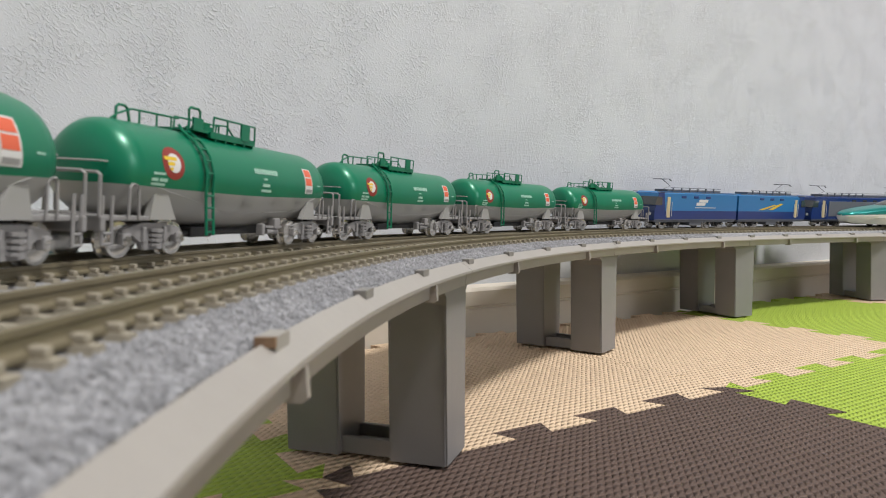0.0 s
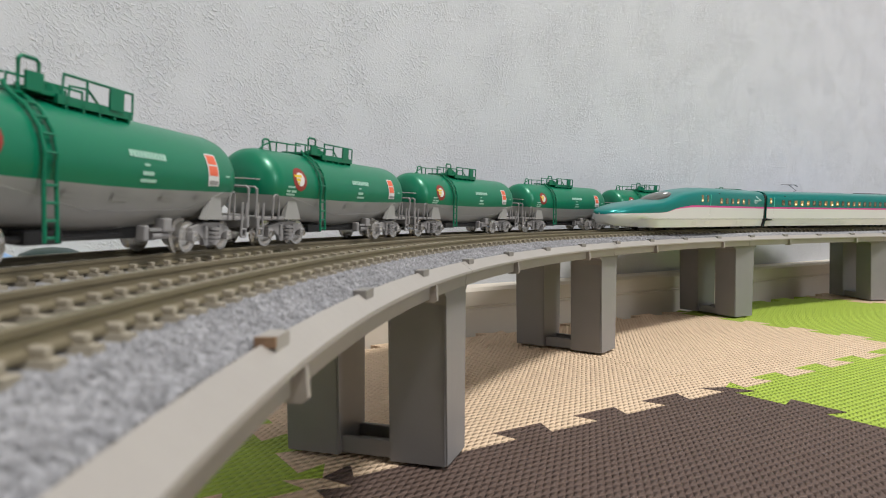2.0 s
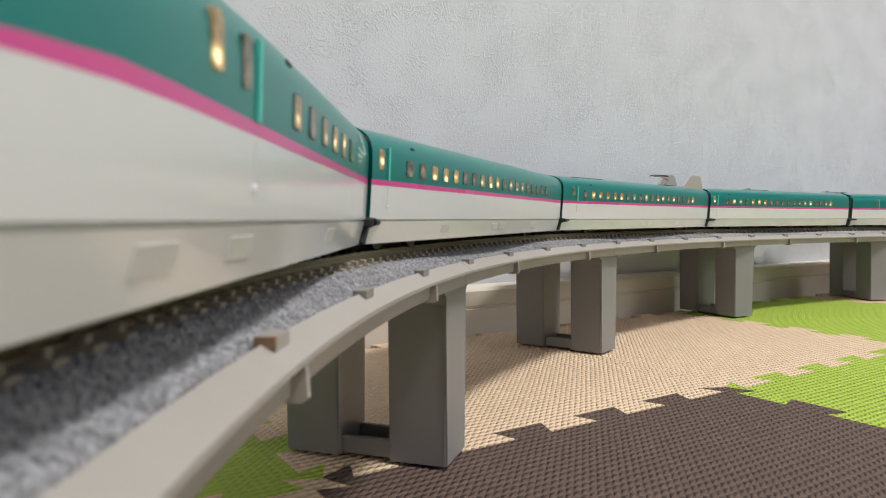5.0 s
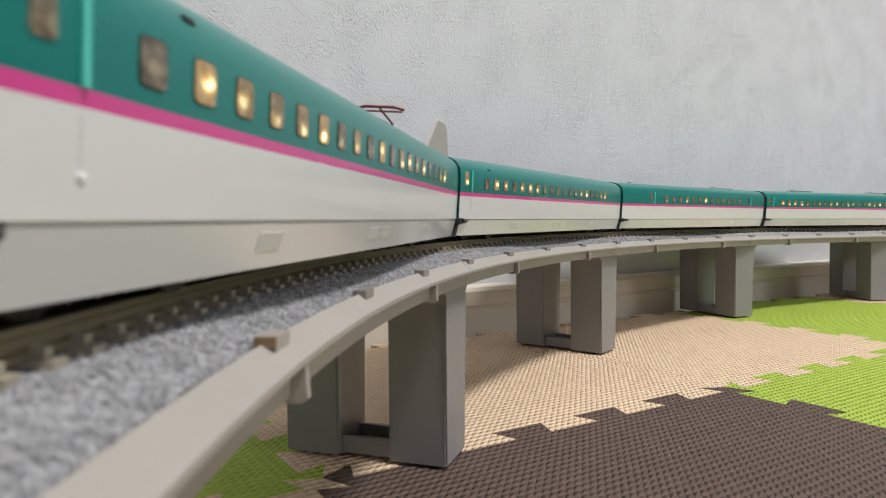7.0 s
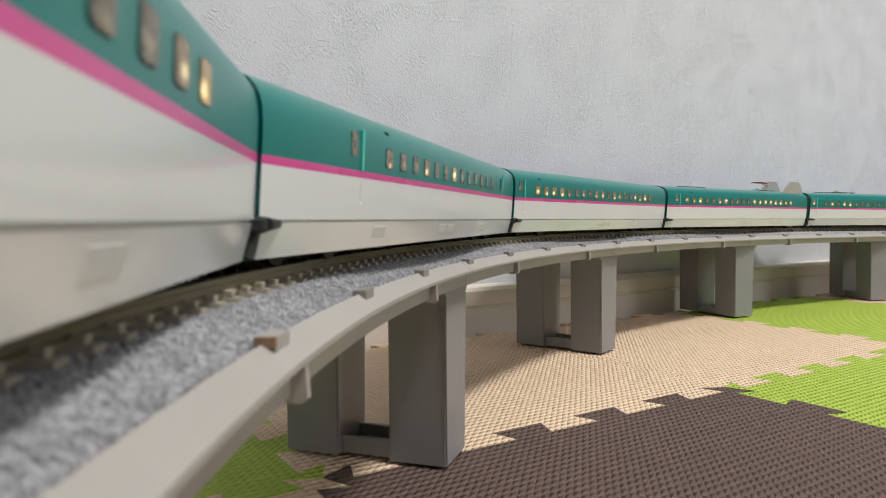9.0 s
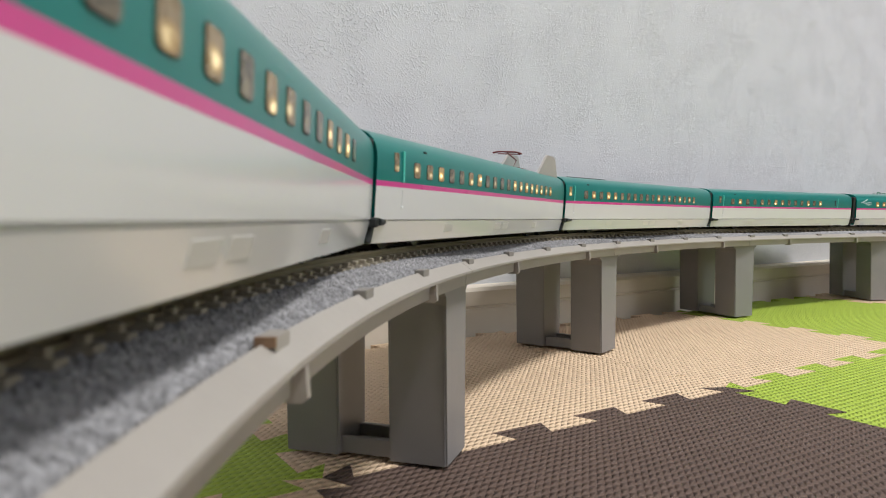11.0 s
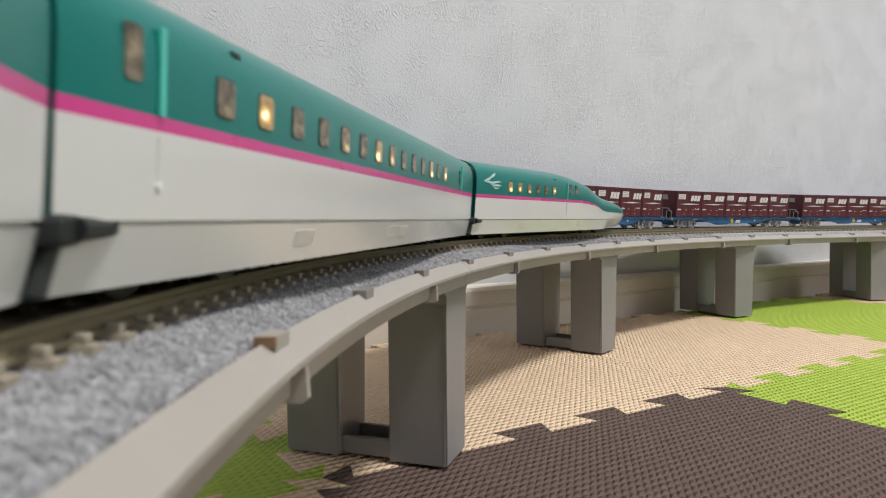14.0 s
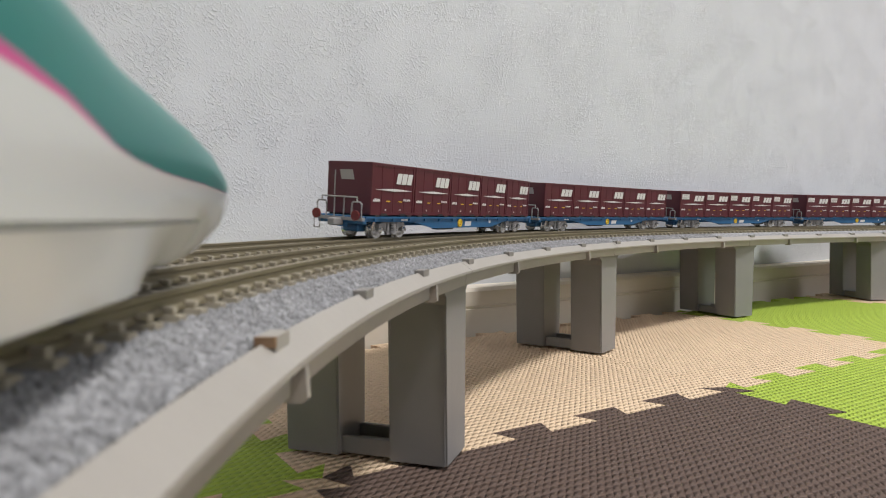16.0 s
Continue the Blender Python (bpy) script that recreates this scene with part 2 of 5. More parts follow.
CREAM = material("cream_door", (0.62, 0.50, 0.30), 0.45, scale=300)
GLASS_DARK = material("dark_cab_glass", (0.05, 0.055, 0.06), 0.1, scale=300, coat=0.6)

# ---- mesh helpers ----


def bm_box(bm, x0, x1, y0, y1, z0, z1, bevel=0.0):
    made = bmesh.ops.create_cube(bm, size=1.0, matrix=Matrix.LocRotScale(
        ((x0 + x1) / 2, (y0 + y1) / 2, (z0 + z1) / 2), None, (x1 - x0, y1 - y0, z1 - z0)))
    if bevel:
        es = {e for v in made["verts"] for e in v.link_edges}
        bmesh.ops.bevel(bm, geom=list(es), offset=bevel, segments=2, affect="EDGES", profile=0.5)


def bm_cyl(bm, p, q, r, n=10, r2=None):
    p, q = Vector(p), Vector(q)
    d = q - p
    m = Matrix.Translation((p + q) / 2) @ d.to_track_quat("Z", "Y").to_matrix().to_4x4()
    bmesh.ops.create_cone(bm, cap_ends=True, segments=n, radius1=r, radius2=r if r2 is None else r2, depth=d.length, matrix=m)


def bm_tube(bm, pts, r, n=6):
    """A bent rod through the points."""
    rings = []
    pts = [Vector(a) for a in pts]
    for i, a in enumerate(pts):
        d = (pts[min(i + 1, len(pts) - 1)] - pts[max(i - 1, 0)]).normalized()
        rot = d.to_track_quat("Z", "Y").to_matrix()
        rings.append([bm.verts.new(a + rot @ Vector((r * math.cos(t), r * math.sin(t), 0)))
                      for t in (2 * math.pi * k / n for k in range(n))])
    for a, b in zip(rings, rings[1:]):
        for k in range(n):
            bm.faces.new((a[k], a[(k + 1) % n], b[(k + 1) % n], b[k]))
    bm.faces.new(list(reversed(rings[0])))
    bm.faces.new(rings[-1])


def bm_prism(bm, outline, y0, y1):
    """A polygon in x and z, thickened from y0 to y1."""
    a = [bm.verts.new((x, y0, z)) for x, z in outline]
    b = [bm.verts.new((x, y1, z)) for x, z in outline]
    bm.faces.new(a)
    bm.faces.new(list(reversed(b)))
    n = len(outline)
    for i in range(n):
        bm.faces.new((a[i], b[i], b[(i + 1) % n], a[(i + 1) % n]))


def mesh_of(name, bm, mats, smooth=False):
    bmesh.ops.recalc_face_normals(bm, faces=bm.faces)
    me = bpy.data.meshes.new(name)
    bm.to_mesh(me)
    bm.free()
    for m in (mats if isinstance(mats, (list, tuple)) else [mats]):
        me.materials.append(m)
    if smooth:
        me.polygons.foreach_set("use_smooth", [True] * len(me.polygons))
        me.set_sharp_from_angle(angle=radians(38))
    return me


def part(name, bm, mats, parent, label="", smooth=False):
    me = bm if isinstance(bm, bpy.types.Mesh) else mesh_of(name, bm, mats, smooth)
    ob = new(name, me)
    ob.parent = parent
    return tagged(ob, label)


def thing(name, label, category, group="", kind=""):
    ob = new(name)
    ob.empty_display_size = 0.01
    return tagged(ob, label, category, group, kind)


def structure(name, bm, mats, label, category, smooth=False):
    return tagged(new(name, mesh_of(name, bm, mats, smooth)), label, category, "", "structure")


# ---- the line of the track ----
RAIL_Z = 0.0515
CANT = 0.0663
STEP = 0.002
GRID = np.arange(-1.9, 2.7, STEP)
BEND = np.interp(GRID, (-1.9, -0.86, -0.84, -0.3, 0.05, 0.15, 0.25, 0.35, 0.45, 0.55, 0.65, 0.8, 2.7),
                 (0.0, 0.0, 2.29, 2.29, 2.634, 2.329, 2.200, 1.919, 1.640, 1.189, 0.637, 0.0, 0.0))
TURN = np.cumsum(BEND) * STEP
ZERO = int(np.searchsorted(GRID, 0.1))
TURN = TURN - TURN[ZERO] + 0.1966
PX, PY = np.cumsum(np.sin(TURN)) * STEP, np.cumsum(np.cos(TURN)) * STEP
PX, PY = PX - PX[ZERO] - 0.0211, PY - PY[ZERO] + 0.1157
OUTER = 0.033
ARC = np.cumsum(1 + OUTER * BEND) * STEP
ARC = ARC - np.interp(0.0, GRID, ARC)


def on_line(s, lat, z=0.0):
    """A place beside the inner track's centre line; lat grows towards the inside of the bend."""
    h = float(np.interp(s, GRID, TURN))
    return Vector((float(np.interp(s, GRID, PX)) + lat * math.cos(h), float(np.interp(s, GRID, PY)) - lat * math.sin(h), z))


def heading(s):
    return float(np.interp(s, GRID, TURN))


def sweep(bm, section, s0, s1, step, shift=0.0, mat=0, closed=True):
    """Carries a section of (lat, z) along the line from s0 to s1."""
    n = max(2, int(round((s1 - s0) / step)) + 1)
    rings = [[bm.verts.new(on_line(s, shift + l, z)) for l, z in section] for s in np.linspace(s0, s1, n)]
    k = len(section)
    for a, b in zip(rings, rings[1:]):
        for i in range(k if closed else k - 1):
            bm.faces.new((a[i], a[(i + 1) % k], b[(i + 1) % k], b[i])).material_index = mat
    if closed:
        bm.faces.new(rings[0]).material_index = mat
        bm.faces.new(list(reversed(rings[-1]))).material_index = mat


def on_rails(s_rear, s_front, lat, z):
    """The pose of a vehicle whose two bogies stand at s_rear and s_front; it leans into the bend."""
    a, b = on_line(s_rear, lat, z), on_line(s_front, lat, z)
    d = b - a
    turn = math.atan2(d.y, d.x)
    return Matrix.Translation((a + b) / 2) @ Matrix.Rotation(turn, 4, "Z") @ Matrix.Rotation(CANT, 4, "X")


def s_outer(arc):
    return float(np.interp(arc, ARC, GRID))


# ---- the room ----
WALL_H = 0.97
WALL_AT = on_line(0.455, -0.0535)
WALL_FRAME = Matrix.Translation((WALL_AT.x, WALL_AT.y, 0)) @ Matrix.Rotation(math.pi / 2 - WALL_H, 4, "Z")
# in this frame x runs along the wall, y points away from the room
ROOM = dict(x0=-1.7, x1=3.4, y0=-4.2, z0=-0.010, z1=2.4)


def room_part(name, box, mat, label, category):
    bm = bmesh.new()
    bm_box(bm, *box)
    bm.transform(WALL_FRAME)
    return structure(name, bm, mat, label, category)


R = ROOM
room_part("wall_north", (R["x0"], R["x1"], 0.0, 0.1, R["z0"], R["z1"]), WALLPAPER, "off-white embossed wallpaper wall behind the railway", "wall")
room_part("wall_south", (R["x0"], R["x1"], R["y0"] - 0.1, R["y0"], R["z0"], R["z1"]), WALLPAPER, "plain off-white papered wall", "wall")
room_part("wall_west", (R["x0"] - 0.1, R["x0"], R["y0"] - 0.1, 0.1, R["z0"], R["z1"]), WALLPAPER, "plain off-white papered wall", "wall")
room_part("wall_east", (R["x1"], R["x1"] + 0.1, R["y0"] - 0.1, 0.1, R["z0"], R["z1"]), WALLPAPER, "plain off-white papered wall", "wall")
room_part("floor", (R["x0"] - 0.1, R["x1"] + 0.1, R["y0"] - 0.1, 0.1, R["z0"] - 0.05, R["z0"]), BASE_FLOOR, "brown wooden floor under the foam mats", "floor")
room_part("ceiling", (R["x0"] - 0.1, R["x1"] + 0.1, R["y0"] - 0.1, 0.1, R["z1"], R["z1"] + 0.05), CEILING_WHITE, "plain white ceiling", "ceiling")


def build_baseboard():
    bm = bmesh.new()
    outline = [(0.0, -0.010), (-0.0140, -0.010), (-0.0140, 0.0104), (-0.0128, 0.0109), (-0.0128, 0.0117), (-0.0137, 0.0122),
               (-0.0134, 0.0196), (-0.0118, 0.0214), (0.0, 0.0218)]
    a = [bm.verts.new((R["x0"], y, z)) for y, z in outline]
    b = [bm.verts.new((R["x1"], y, z)) for y, z in outline]
    for i in range(len(outline)):
        j = (i + 1) % len(outline)
        bm.faces.new((a[i], a[j], b[j], b[i]))
    bm.faces.new(a)
    bm.faces.new(list(reversed(b)))
    bm.transform(WALL_FRAME)
    structure("baseboard", bm, PAINTED_WOOD, "low cream moulded baseboard along the papered wall", "baseboard")


build_baseboard()

# ---- foam mats ----
TILE = 0.1485
MAT_FRAME = Matrix.Translation((0.0975, 0.2292, 0)) @ Matrix.Rotation(radians(32.9), 4, "Z")


def tooth_side(n=5, depth=-0.0038):
    """Dovetail teeth along a side from 0 to 1, as (along, offset)."""
    pts = [(0.0, 0.0)]
    w = 1.0 / n
    for i in range(n):
        c = (i + 0.5) * w
        pts += [(c - 0.21 * w, -depth), (c - 0.30 * w, depth), (c + 0.30 * w, depth), (c + 0.21 * w, -depth)]
        if i < n - 1:
            pts += [(c + 0.5 * w, -depth)]
    pts.append((1.0, 0.0))
    return pts


def mat_edge(i):
    """Where the i-th joint lies along the mats' first direction."""
    return i * TILE - (0.0055 if i > 0 else 0.0)


def foam_tile(i, j, mat, colour_word):
    """The tile whose corner is at (i, j) on the mats' grid; neighbours share each toothed side."""
    side = tooth_side()
    T = mat_edge(i + 1) - mat_edge(i)
    V = 0.132 if j == 0 else TILE
    loop = [(a * T, o) for a, o in side[:-1]]
    loop += [(T + o, a * V) for a, o in side[:-1]]
    loop += [(a * T, V + o) for a, o in reversed(side[1:])]
    loop += [(o, a * V) for a, o in reversed(side[1:])]
    bm = bmesh.new()
    vs = [bm.verts.new((x, y, 0.0)) for x, y in loop]
    f = bm.faces.new(vs)
    if f.normal.z < 0:
        f.normal_flip()
    bmesh.ops.recalc_face_normals(bm, faces=bm.faces)
    r = bmesh.ops.inset_region(bm, faces=list(bm.faces), thickness=0.0008, depth=0.0)
    bm.verts.index_update()
    outer = [v for v in bm.verts if v.is_boundary]
    for v in outer:
        v.co.z = -0.0010
    top = list(bm.faces)
    ext = bmesh.ops.extrude_edge_only(bm, edges=[e for e in bm.edges if e.is_boundary])
    for v in ext["geom"]:
        if isinstance(v, bmesh.types.BMVert):
            v.co.z = R["z0"] + 0.0002
    bmesh.ops.triangulate(bm, faces=[f for f in bm.faces if len(f.verts) > 4])
    me = mesh_of("foam_mat", bm, mat)
    ob = new("foam_mat", me)
    ob.matrix_world = MAT_FRAME @ Matrix.Translation((mat_edge(i), j * TILE, random.uniform(-0.0002, 0.0002)))
    tagged(ob, f"{colour_word} foam puzzle mat with woven embossing on the floor", "foam mat", "foam mats on the floor")


MATS = {(-1, -1): "brown", (-1, 0): "beige", (0, 0): "beige", (0, -1): "green", (1, 0): "green", (1, -1): "green",
        (-2, 0): "green", (-2, -1): "beige", (-3, 0): "beige", (-3, -1): "green", (2, 0): "beige", (2, -1): "brown",
        (-1, -2): "green", (0, -2): "beige", (-2, -2): "brown", (1, -2): "brown", (3, 0): "green", (3, -1): "beige"}
FOAM = {"brown": FOAM_BROWN, "beige": FOAM_BEIGE, "green": FOAM_GREEN}
WORD = {"brown": "dark brown", "beige": "sandy beige", "green": "bright lime green"}
for (mi, mj), word in MATS.items():
    foam_tile(mi, mj, FOAM[word], WORD[word])

# ---- the viaduct ----
SEG = 0.1512
SEG0 = 0.149
BRACKETS = [0.044 + 0.0752 * i for i in range(-23, 33)]
DECK_BOTTOM = 0.0417


def build_segment(i):
    s0, s1 = SEG0 + i * SEG, SEG0 + (i + 1) * SEG - 0.0003
    near = -0.2 < s0 < 0.75
    step = 0.006 if near else 0.02
    t = thing("viaduct_segment", "light grey plastic viaduct span on piers", "viaduct", "spans of the model viaduct", "")
    top, lip = RAIL_Z - 0.0045, RAIL_Z - 0.0057
    bm = bmesh.new()
    lo = -OUTER
    low = RAIL_Z - 0.0070
    half = [(0.0128, top - 0.0018), (0.0139, top - 0.0018), (0.0149, low + 0.0003), (0.0147, RAIL_Z - 0.0100), (0.0132, RAIL_Z - 0.0100), (0.0128, DECK_BOTTOM)]
    sweep(bm, half + [(lo - l, z) for l, z in reversed(half)], s0, s1, step)
    part("deck", bm, DECK_GREY, t)
    for sgn, base in ((1, 0.0), (-1, lo)):
        bm = bmesh.new()
        sec = [(0.0136, top), (0.0160, low + 0.0008), (0.0163, low + 0.0006), (0.0163, low), (0.0149, low), (0.0136, lip)]
        sweep(bm, [(base + sgn * l, z) for l, z in sec], s0, s1, step)
        part("ledge", bm, DECK_GREY, t)
    for s in BRACKETS:
        if s0 <= s < s1:
            for sgn, base in ((1, 0.0), (-1, lo)):
                bm = bmesh.new()
                prof = [(0.0130, low + 0.0002), (0.0161, low + 0.0002), (0.0163, RAIL_Z - 0.0102), (0.0158, RAIL_Z - 0.0106), (0.0130, RAIL_Z - 0.0106)]
                sweep(bm, [(base + sgn * l, z) for l, z in prof], s - 0.0006, s + 0.0006, 0.0012)
                part("bracket", bm, DECK_GREY, t)
    if near:
        for k in range(-4, 22):
            s = 0.039 + 0.0376 * k
            if s0 <= s < s1:
                bm = bmesh.new()
                sweep(bm, [(0.0129, top - 0.0012), (0.0129, top + 0.0005), (0.0147, top + 0.0005), (0.0147, top - 0.0012)], s + 0.0003, s + 0.0045, 0.0042)
                plug = abs(s - 0.039) < 0.004
                tab = part("clip_tab", bm, DECK_GREY if plug else TAB_GREY, t)
                if plug:
                    bm = bmesh.new()
                    sweep(bm, [(0.0130, top - 0.0003), (0.0130, top + 0.0006), (0.0148, top + 0.0006), (0.0148, top - 0.0003)], s - 0.0002, s + 0.0003, 0.0005)
                    part("plug", bm, TAB_BROWN, tab, "small brown plug")


def build_pier(i):
    s = SEG0 + i * SEG + {2: 0.0015, 3: 0.0070}.get(i, 0.0)
    h = heading(s) + {2: 0.16, 3: 0.32}.get(i, 0.0)
    t = thing("viaduct_pier", "dark grey plastic twin-leg viaduct pier", "pier", "piers of the model viaduct")
    p = on_line(s, 0.0)
    t.matrix_world = Matrix.Translation(p) @ Matrix.Rotation(math.pi / 2 - h, 4, "Z")
    # x along the track, y outwards
    if not PIER_MESHES:
        bm = bmesh.new()
        hw = 0.0076
        prof = [(-hw, 0.0), (hw, 0.0), (hw - 0.0001, 0.0375), (hw + 0.0004, 0.0395), (hw + 0.0022, 0.0409), (hw + 0.0022, 0.0416), (-hw - 0.0022, 0.0416),
                (-hw - 0.0022, 0.0409), (-hw - 0.0004, 0.0395), (-hw + 0.0001, 0.0375)]
        bm_prism(bm, prof, -0.0072, 0.0072)
        es = [e for e in bm.edges if abs(e.verts[0].co.z - e.verts[1].co.z) > 0.03]
        bmesh.ops.bevel(bm, geom=es, offset=0.0005, segments=2, affect="EDGES")
        PIER_MESHES.append(mesh_of("leg", bm, PIER_GREY))
        bm = bmesh.new()
        bm_box(bm, -0.0060, -0.0045, 0.0, 0.030, 0.0, 0.0042, 0.0003)
        bm_box(bm, 0.0045, 0.0060, 0.0, 0.030, 0.0, 0.0042, 0.0003)
        bm_box(bm, -0.0045, 0.0045, 0.0, 0.030, 0.0, 0.0012)
        PIER_MESHES.append(mesh_of("foot_tie", bm, PIER_GREY))
    for y in (-0.0052, 0.0223):
        leg = part("leg", PIER_MESHES[0], None, t)
        leg.location = (0.0, y, 0.0)
    part("foot_tie", PIER_MESHES[1], None, t).location = (0.0, -0.0060, 0.0)


PIER_MESHES = []
for si in range(-12, 16):
    build_segment(si)
    build_pier(si)


# ---- track ----
NEAR0, NEAR1 = -0.02, 0.63


def ballast_strip(base, s0, s1, ds, cross, rough):
    """A bed of gravel: shoulders slope, the top is level; its stones stand up unevenly."""
    bm = bmesh.new()
    zt, zb = RAIL_Z - 0.0025, RAIL_Z - 0.0049
    lats = []
    for l in np.arange(-0.0126, 0.01261, cross):
        a = abs(l)
        z = zt if a < 0.0085 else zt + (zb - zt) * (a - 0.0085) / (0.0132 - 0.0085)
        lats.append((float(l), z))
    rings = []
    for s in np.arange(s0, s1 + ds / 2, ds):
        ring = []
        for l, z in lats:
            p = on_line(float(s), base + l, z - l * CANT * 0.6)
            if rough:
                c = noise.noise(p * 1150.0) * 0.9 + noise.noise(p * 520.0) * 0.35
                edge = min(1.0, max(0.0, (0.0132 - abs(l)) / 0.001))
                p.z += 0.00020 * c * edge
                p.x += 0.00016 * noise.noise(p * 1300.0)
                p.y += 0.00016 * noise.noise(p * 1300.0 + Vector((7, 3, 1)))
            ring.append(bm.verts.new(p))
        rings.append(ring)
    for a, b in zip(rings, rings[1:]):
        for k in range(len(lats) - 1):
            bm.faces.new((a[k], b[k], b[k + 1], a[k + 1]))
    return bm


def gravel_mesh(base):
    """Loose small stones on the bed, each an uneven eight-sided lump."""
    rng = random.Random(5)
    co, fs = [], []
    corners = ((1, 0, 0), (0, 1, 0), (-1, 0, 0), (0, -1, 0), (0, 0, 1), (0, 0, -1))
    sides = ((0, 1, 4), (1, 2, 4), (2, 3, 4), (3, 0, 4), (1, 0, 5), (2, 1, 5), (3, 2, 5), (0, 3, 5))
    zt, zb = RAIL_Z - 0.0025, RAIL_Z - 0.0049
    for _ in range(21000):
        s = rng.uniform(NEAR0, 0.42)
        l = rng.uniform(-0.0085, 0.0126) if rng.random() < 0.45 else rng.uniform(0.0070, 0.0128)
        z = zt if abs(l) < 0.0085 else zt + (zb - zt) * (abs(l) - 0.0085) / 0.0047
        p = on_line(s, base + l, z - l * CANT * 0.6)
        turn = rng.uniform(0, 6.28)
        size = rng.uniform(0.00018, 0.00036)
        n = len(co)
        for x, y, h in corners:
            k = size * rng.uniform(0.75, 1.25)
            co.append((p.x + k * (x * math.cos(turn) - y * math.sin(turn)), p.y + k * (x * math.sin(turn) + y * math.cos(turn)), p.z + k * h * 0.9))
        fs += [tuple(n + i for i in f) for f in sides]
    me = bpy.data.meshes.new("gravel")
    me.from_pydata(co, [], fs)
    me.materials.append(BALLAST)
    return me


def build_track(base, z_drop, word):
    t = thing("railway_track", f"{word} model railway track with concrete sleepers in grey ballast", "railway track", "tracks on the viaduct")
    rz = RAIL_Z - z_drop
    fine = base == 0.0
    segs = [(-1.7, NEAR0, 0.03, 0.003, False), (NEAR0, 0.30, 0.0006 if fine else 0.0012, 0.0006 if fine else 0.0012, True),
            (0.30, 0.75, 0.0012 if fine else 0.003, 0.0009 if fine else 0.002, True), (0.75, 2.45, 0.03, 0.003, False)]
    for a, b, ds, cross, rough in segs:
        tagged(part("ballast", ballast_strip(base, a, b, ds, cross, rough), BALLAST, t), "", "", "", "stuff")
    if fine:
        tagged(part("gravel", gravel_mesh(base), None, t), "", "", "", "stuff")
    for side in (-1, 1):
        bm = bmesh.new()
        c = side * 0.0045
        tilt = -c * CANT
        sec = [(c - 0.0008, rz - 0.0019), (c + 0.0008, rz - 0.0019), (c + 0.0008, rz - 0.0016), (c + 0.0003, rz - 0.0013), (c + 0.0003, rz - 0.0007),
               (c + 0.00048, rz - 0.0005), (c + 0.00048, rz - 0.00004), (c - 0.00048, rz - 0.00004), (c - 0.00048, rz - 0.0005), (c - 0.0003, rz - 0.0007), (c - 0.0003, rz - 0.0013), (c - 0.0008, rz - 0.0016)]
        sweep(bm, [(base + l, z + tilt) for l, z in sec], -1.7, 2.45, 0.008)
        rail = part("rail", bm, RAIL, t)
        bm = bmesh.new()
        sweep(bm, [(base + c - 0.00042, rz - 0.00004 + tilt), (base + c + 0.00042, rz - 0.00004 + tilt), (base + c + 0.00036, rz + tilt), (base + c - 0.00036, rz + tilt)], -1.7, 2.45, 0.008)
        part("rail_head", bm, RAIL_HEAD, rail, "worn bright running surface")
    # sleepers
    bm = bmesh.new()
    bm_prism(bm, [(-0.0009, -0.0032), (0.0009, -0.0032), (0.0007, -0.0018), (-0.0007, -0.0018)], -0.0070, 0.0070)
    for c in (-0.0045, 0.0045):
        for o in (-0.00125, 0.00125):
            bm_box(bm, -0.00042, 0.00042, c + o - 0.0006, c + o + 0.0006, -0.0018, -0.0011, 0.00015)
    me = mesh_of("sleeper", bm, SLEEPER)
    pitch = 0.0044
    rest = []
    for k in range(int(1.7 / pitch) * -1, int(2.45 / pitch)):
        s = k * pitch
        m = Matrix.Translation(on_line(s, base, rz)) @ Matrix.Rotation(math.pi / 2 - heading(s), 4, "Z") @ Matrix.Rotation(CANT, 4, "X")
        if NEAR0 <= s <= NEAR1:
            ob = part("sleeper", me, None, t)
            ob.matrix_basis = m
        else:
            rest.append(m)
    base_co = np.array([v.co[:] for v in me.vertices])
    faces = [tuple(p.vertices) for p in me.polygons]
    co, fs = [], []
    for n, m in enumerate(rest):
        mm = np.array(m)
        co.append(base_co @ mm[:3, :3].T + mm[:3, 3])
        fs += [tuple(i + n * len(base_co) for i in f) for f in faces]
    far = bpy.data.meshes.new("sleeper_row")
    far.from_pydata(np.concatenate(co).tolist(), [], fs)
    far.materials.append(SLEEPER)
    tagged(part("sleeper_row", far, None, t), "", "", "", "stuff")


build_track(0.0, 0.0, "inner")
build_track(-OUTER, 0.0, "outer")

# ---- the high-speed train ----
E5_PITCH, E5_END, LIFT = 0.15625, 0.1570, 0.0002


def e5_halfwidth(z, w, top):
    z0 = min(0.010, 0.45 * top)
    if abs(z - 0.0060) < 0.00012 and w > 0.0085:
        return w * 0.955
    if z < 0.0062:
        return w * (0.905 + 0.088 * max(0.0, z - 0.0017) / 0.0045)
    u = max(0.0, min(1.0, (z - z0) / (top - z0)))
    return w * (1 - u ** 7.0) ** (1 / 2.7)


NOSE_D = (0.0, 0.0004, 0.0015, 0.004, 0.0096, 0.018, 0.026, 0.042, 0.051, 0.060, 0.072, 0.083, 0.094)
NOSE_TOP = (0.0084, 0.0091, 0.0098, 0.0107, 0.0119, 0.0132, 0.0141, 0.0156, 0.0175, 0.0199, 0.0215, 0.0225, 0.0229)
NOSE_W = (0.0004, 0.0027, 0.0047, 0.0064, 0.0080, 0.0089, 0.0094, 0.0099, 0.0102, 0.0104, 0.0105, 0.0105, 0.0105)


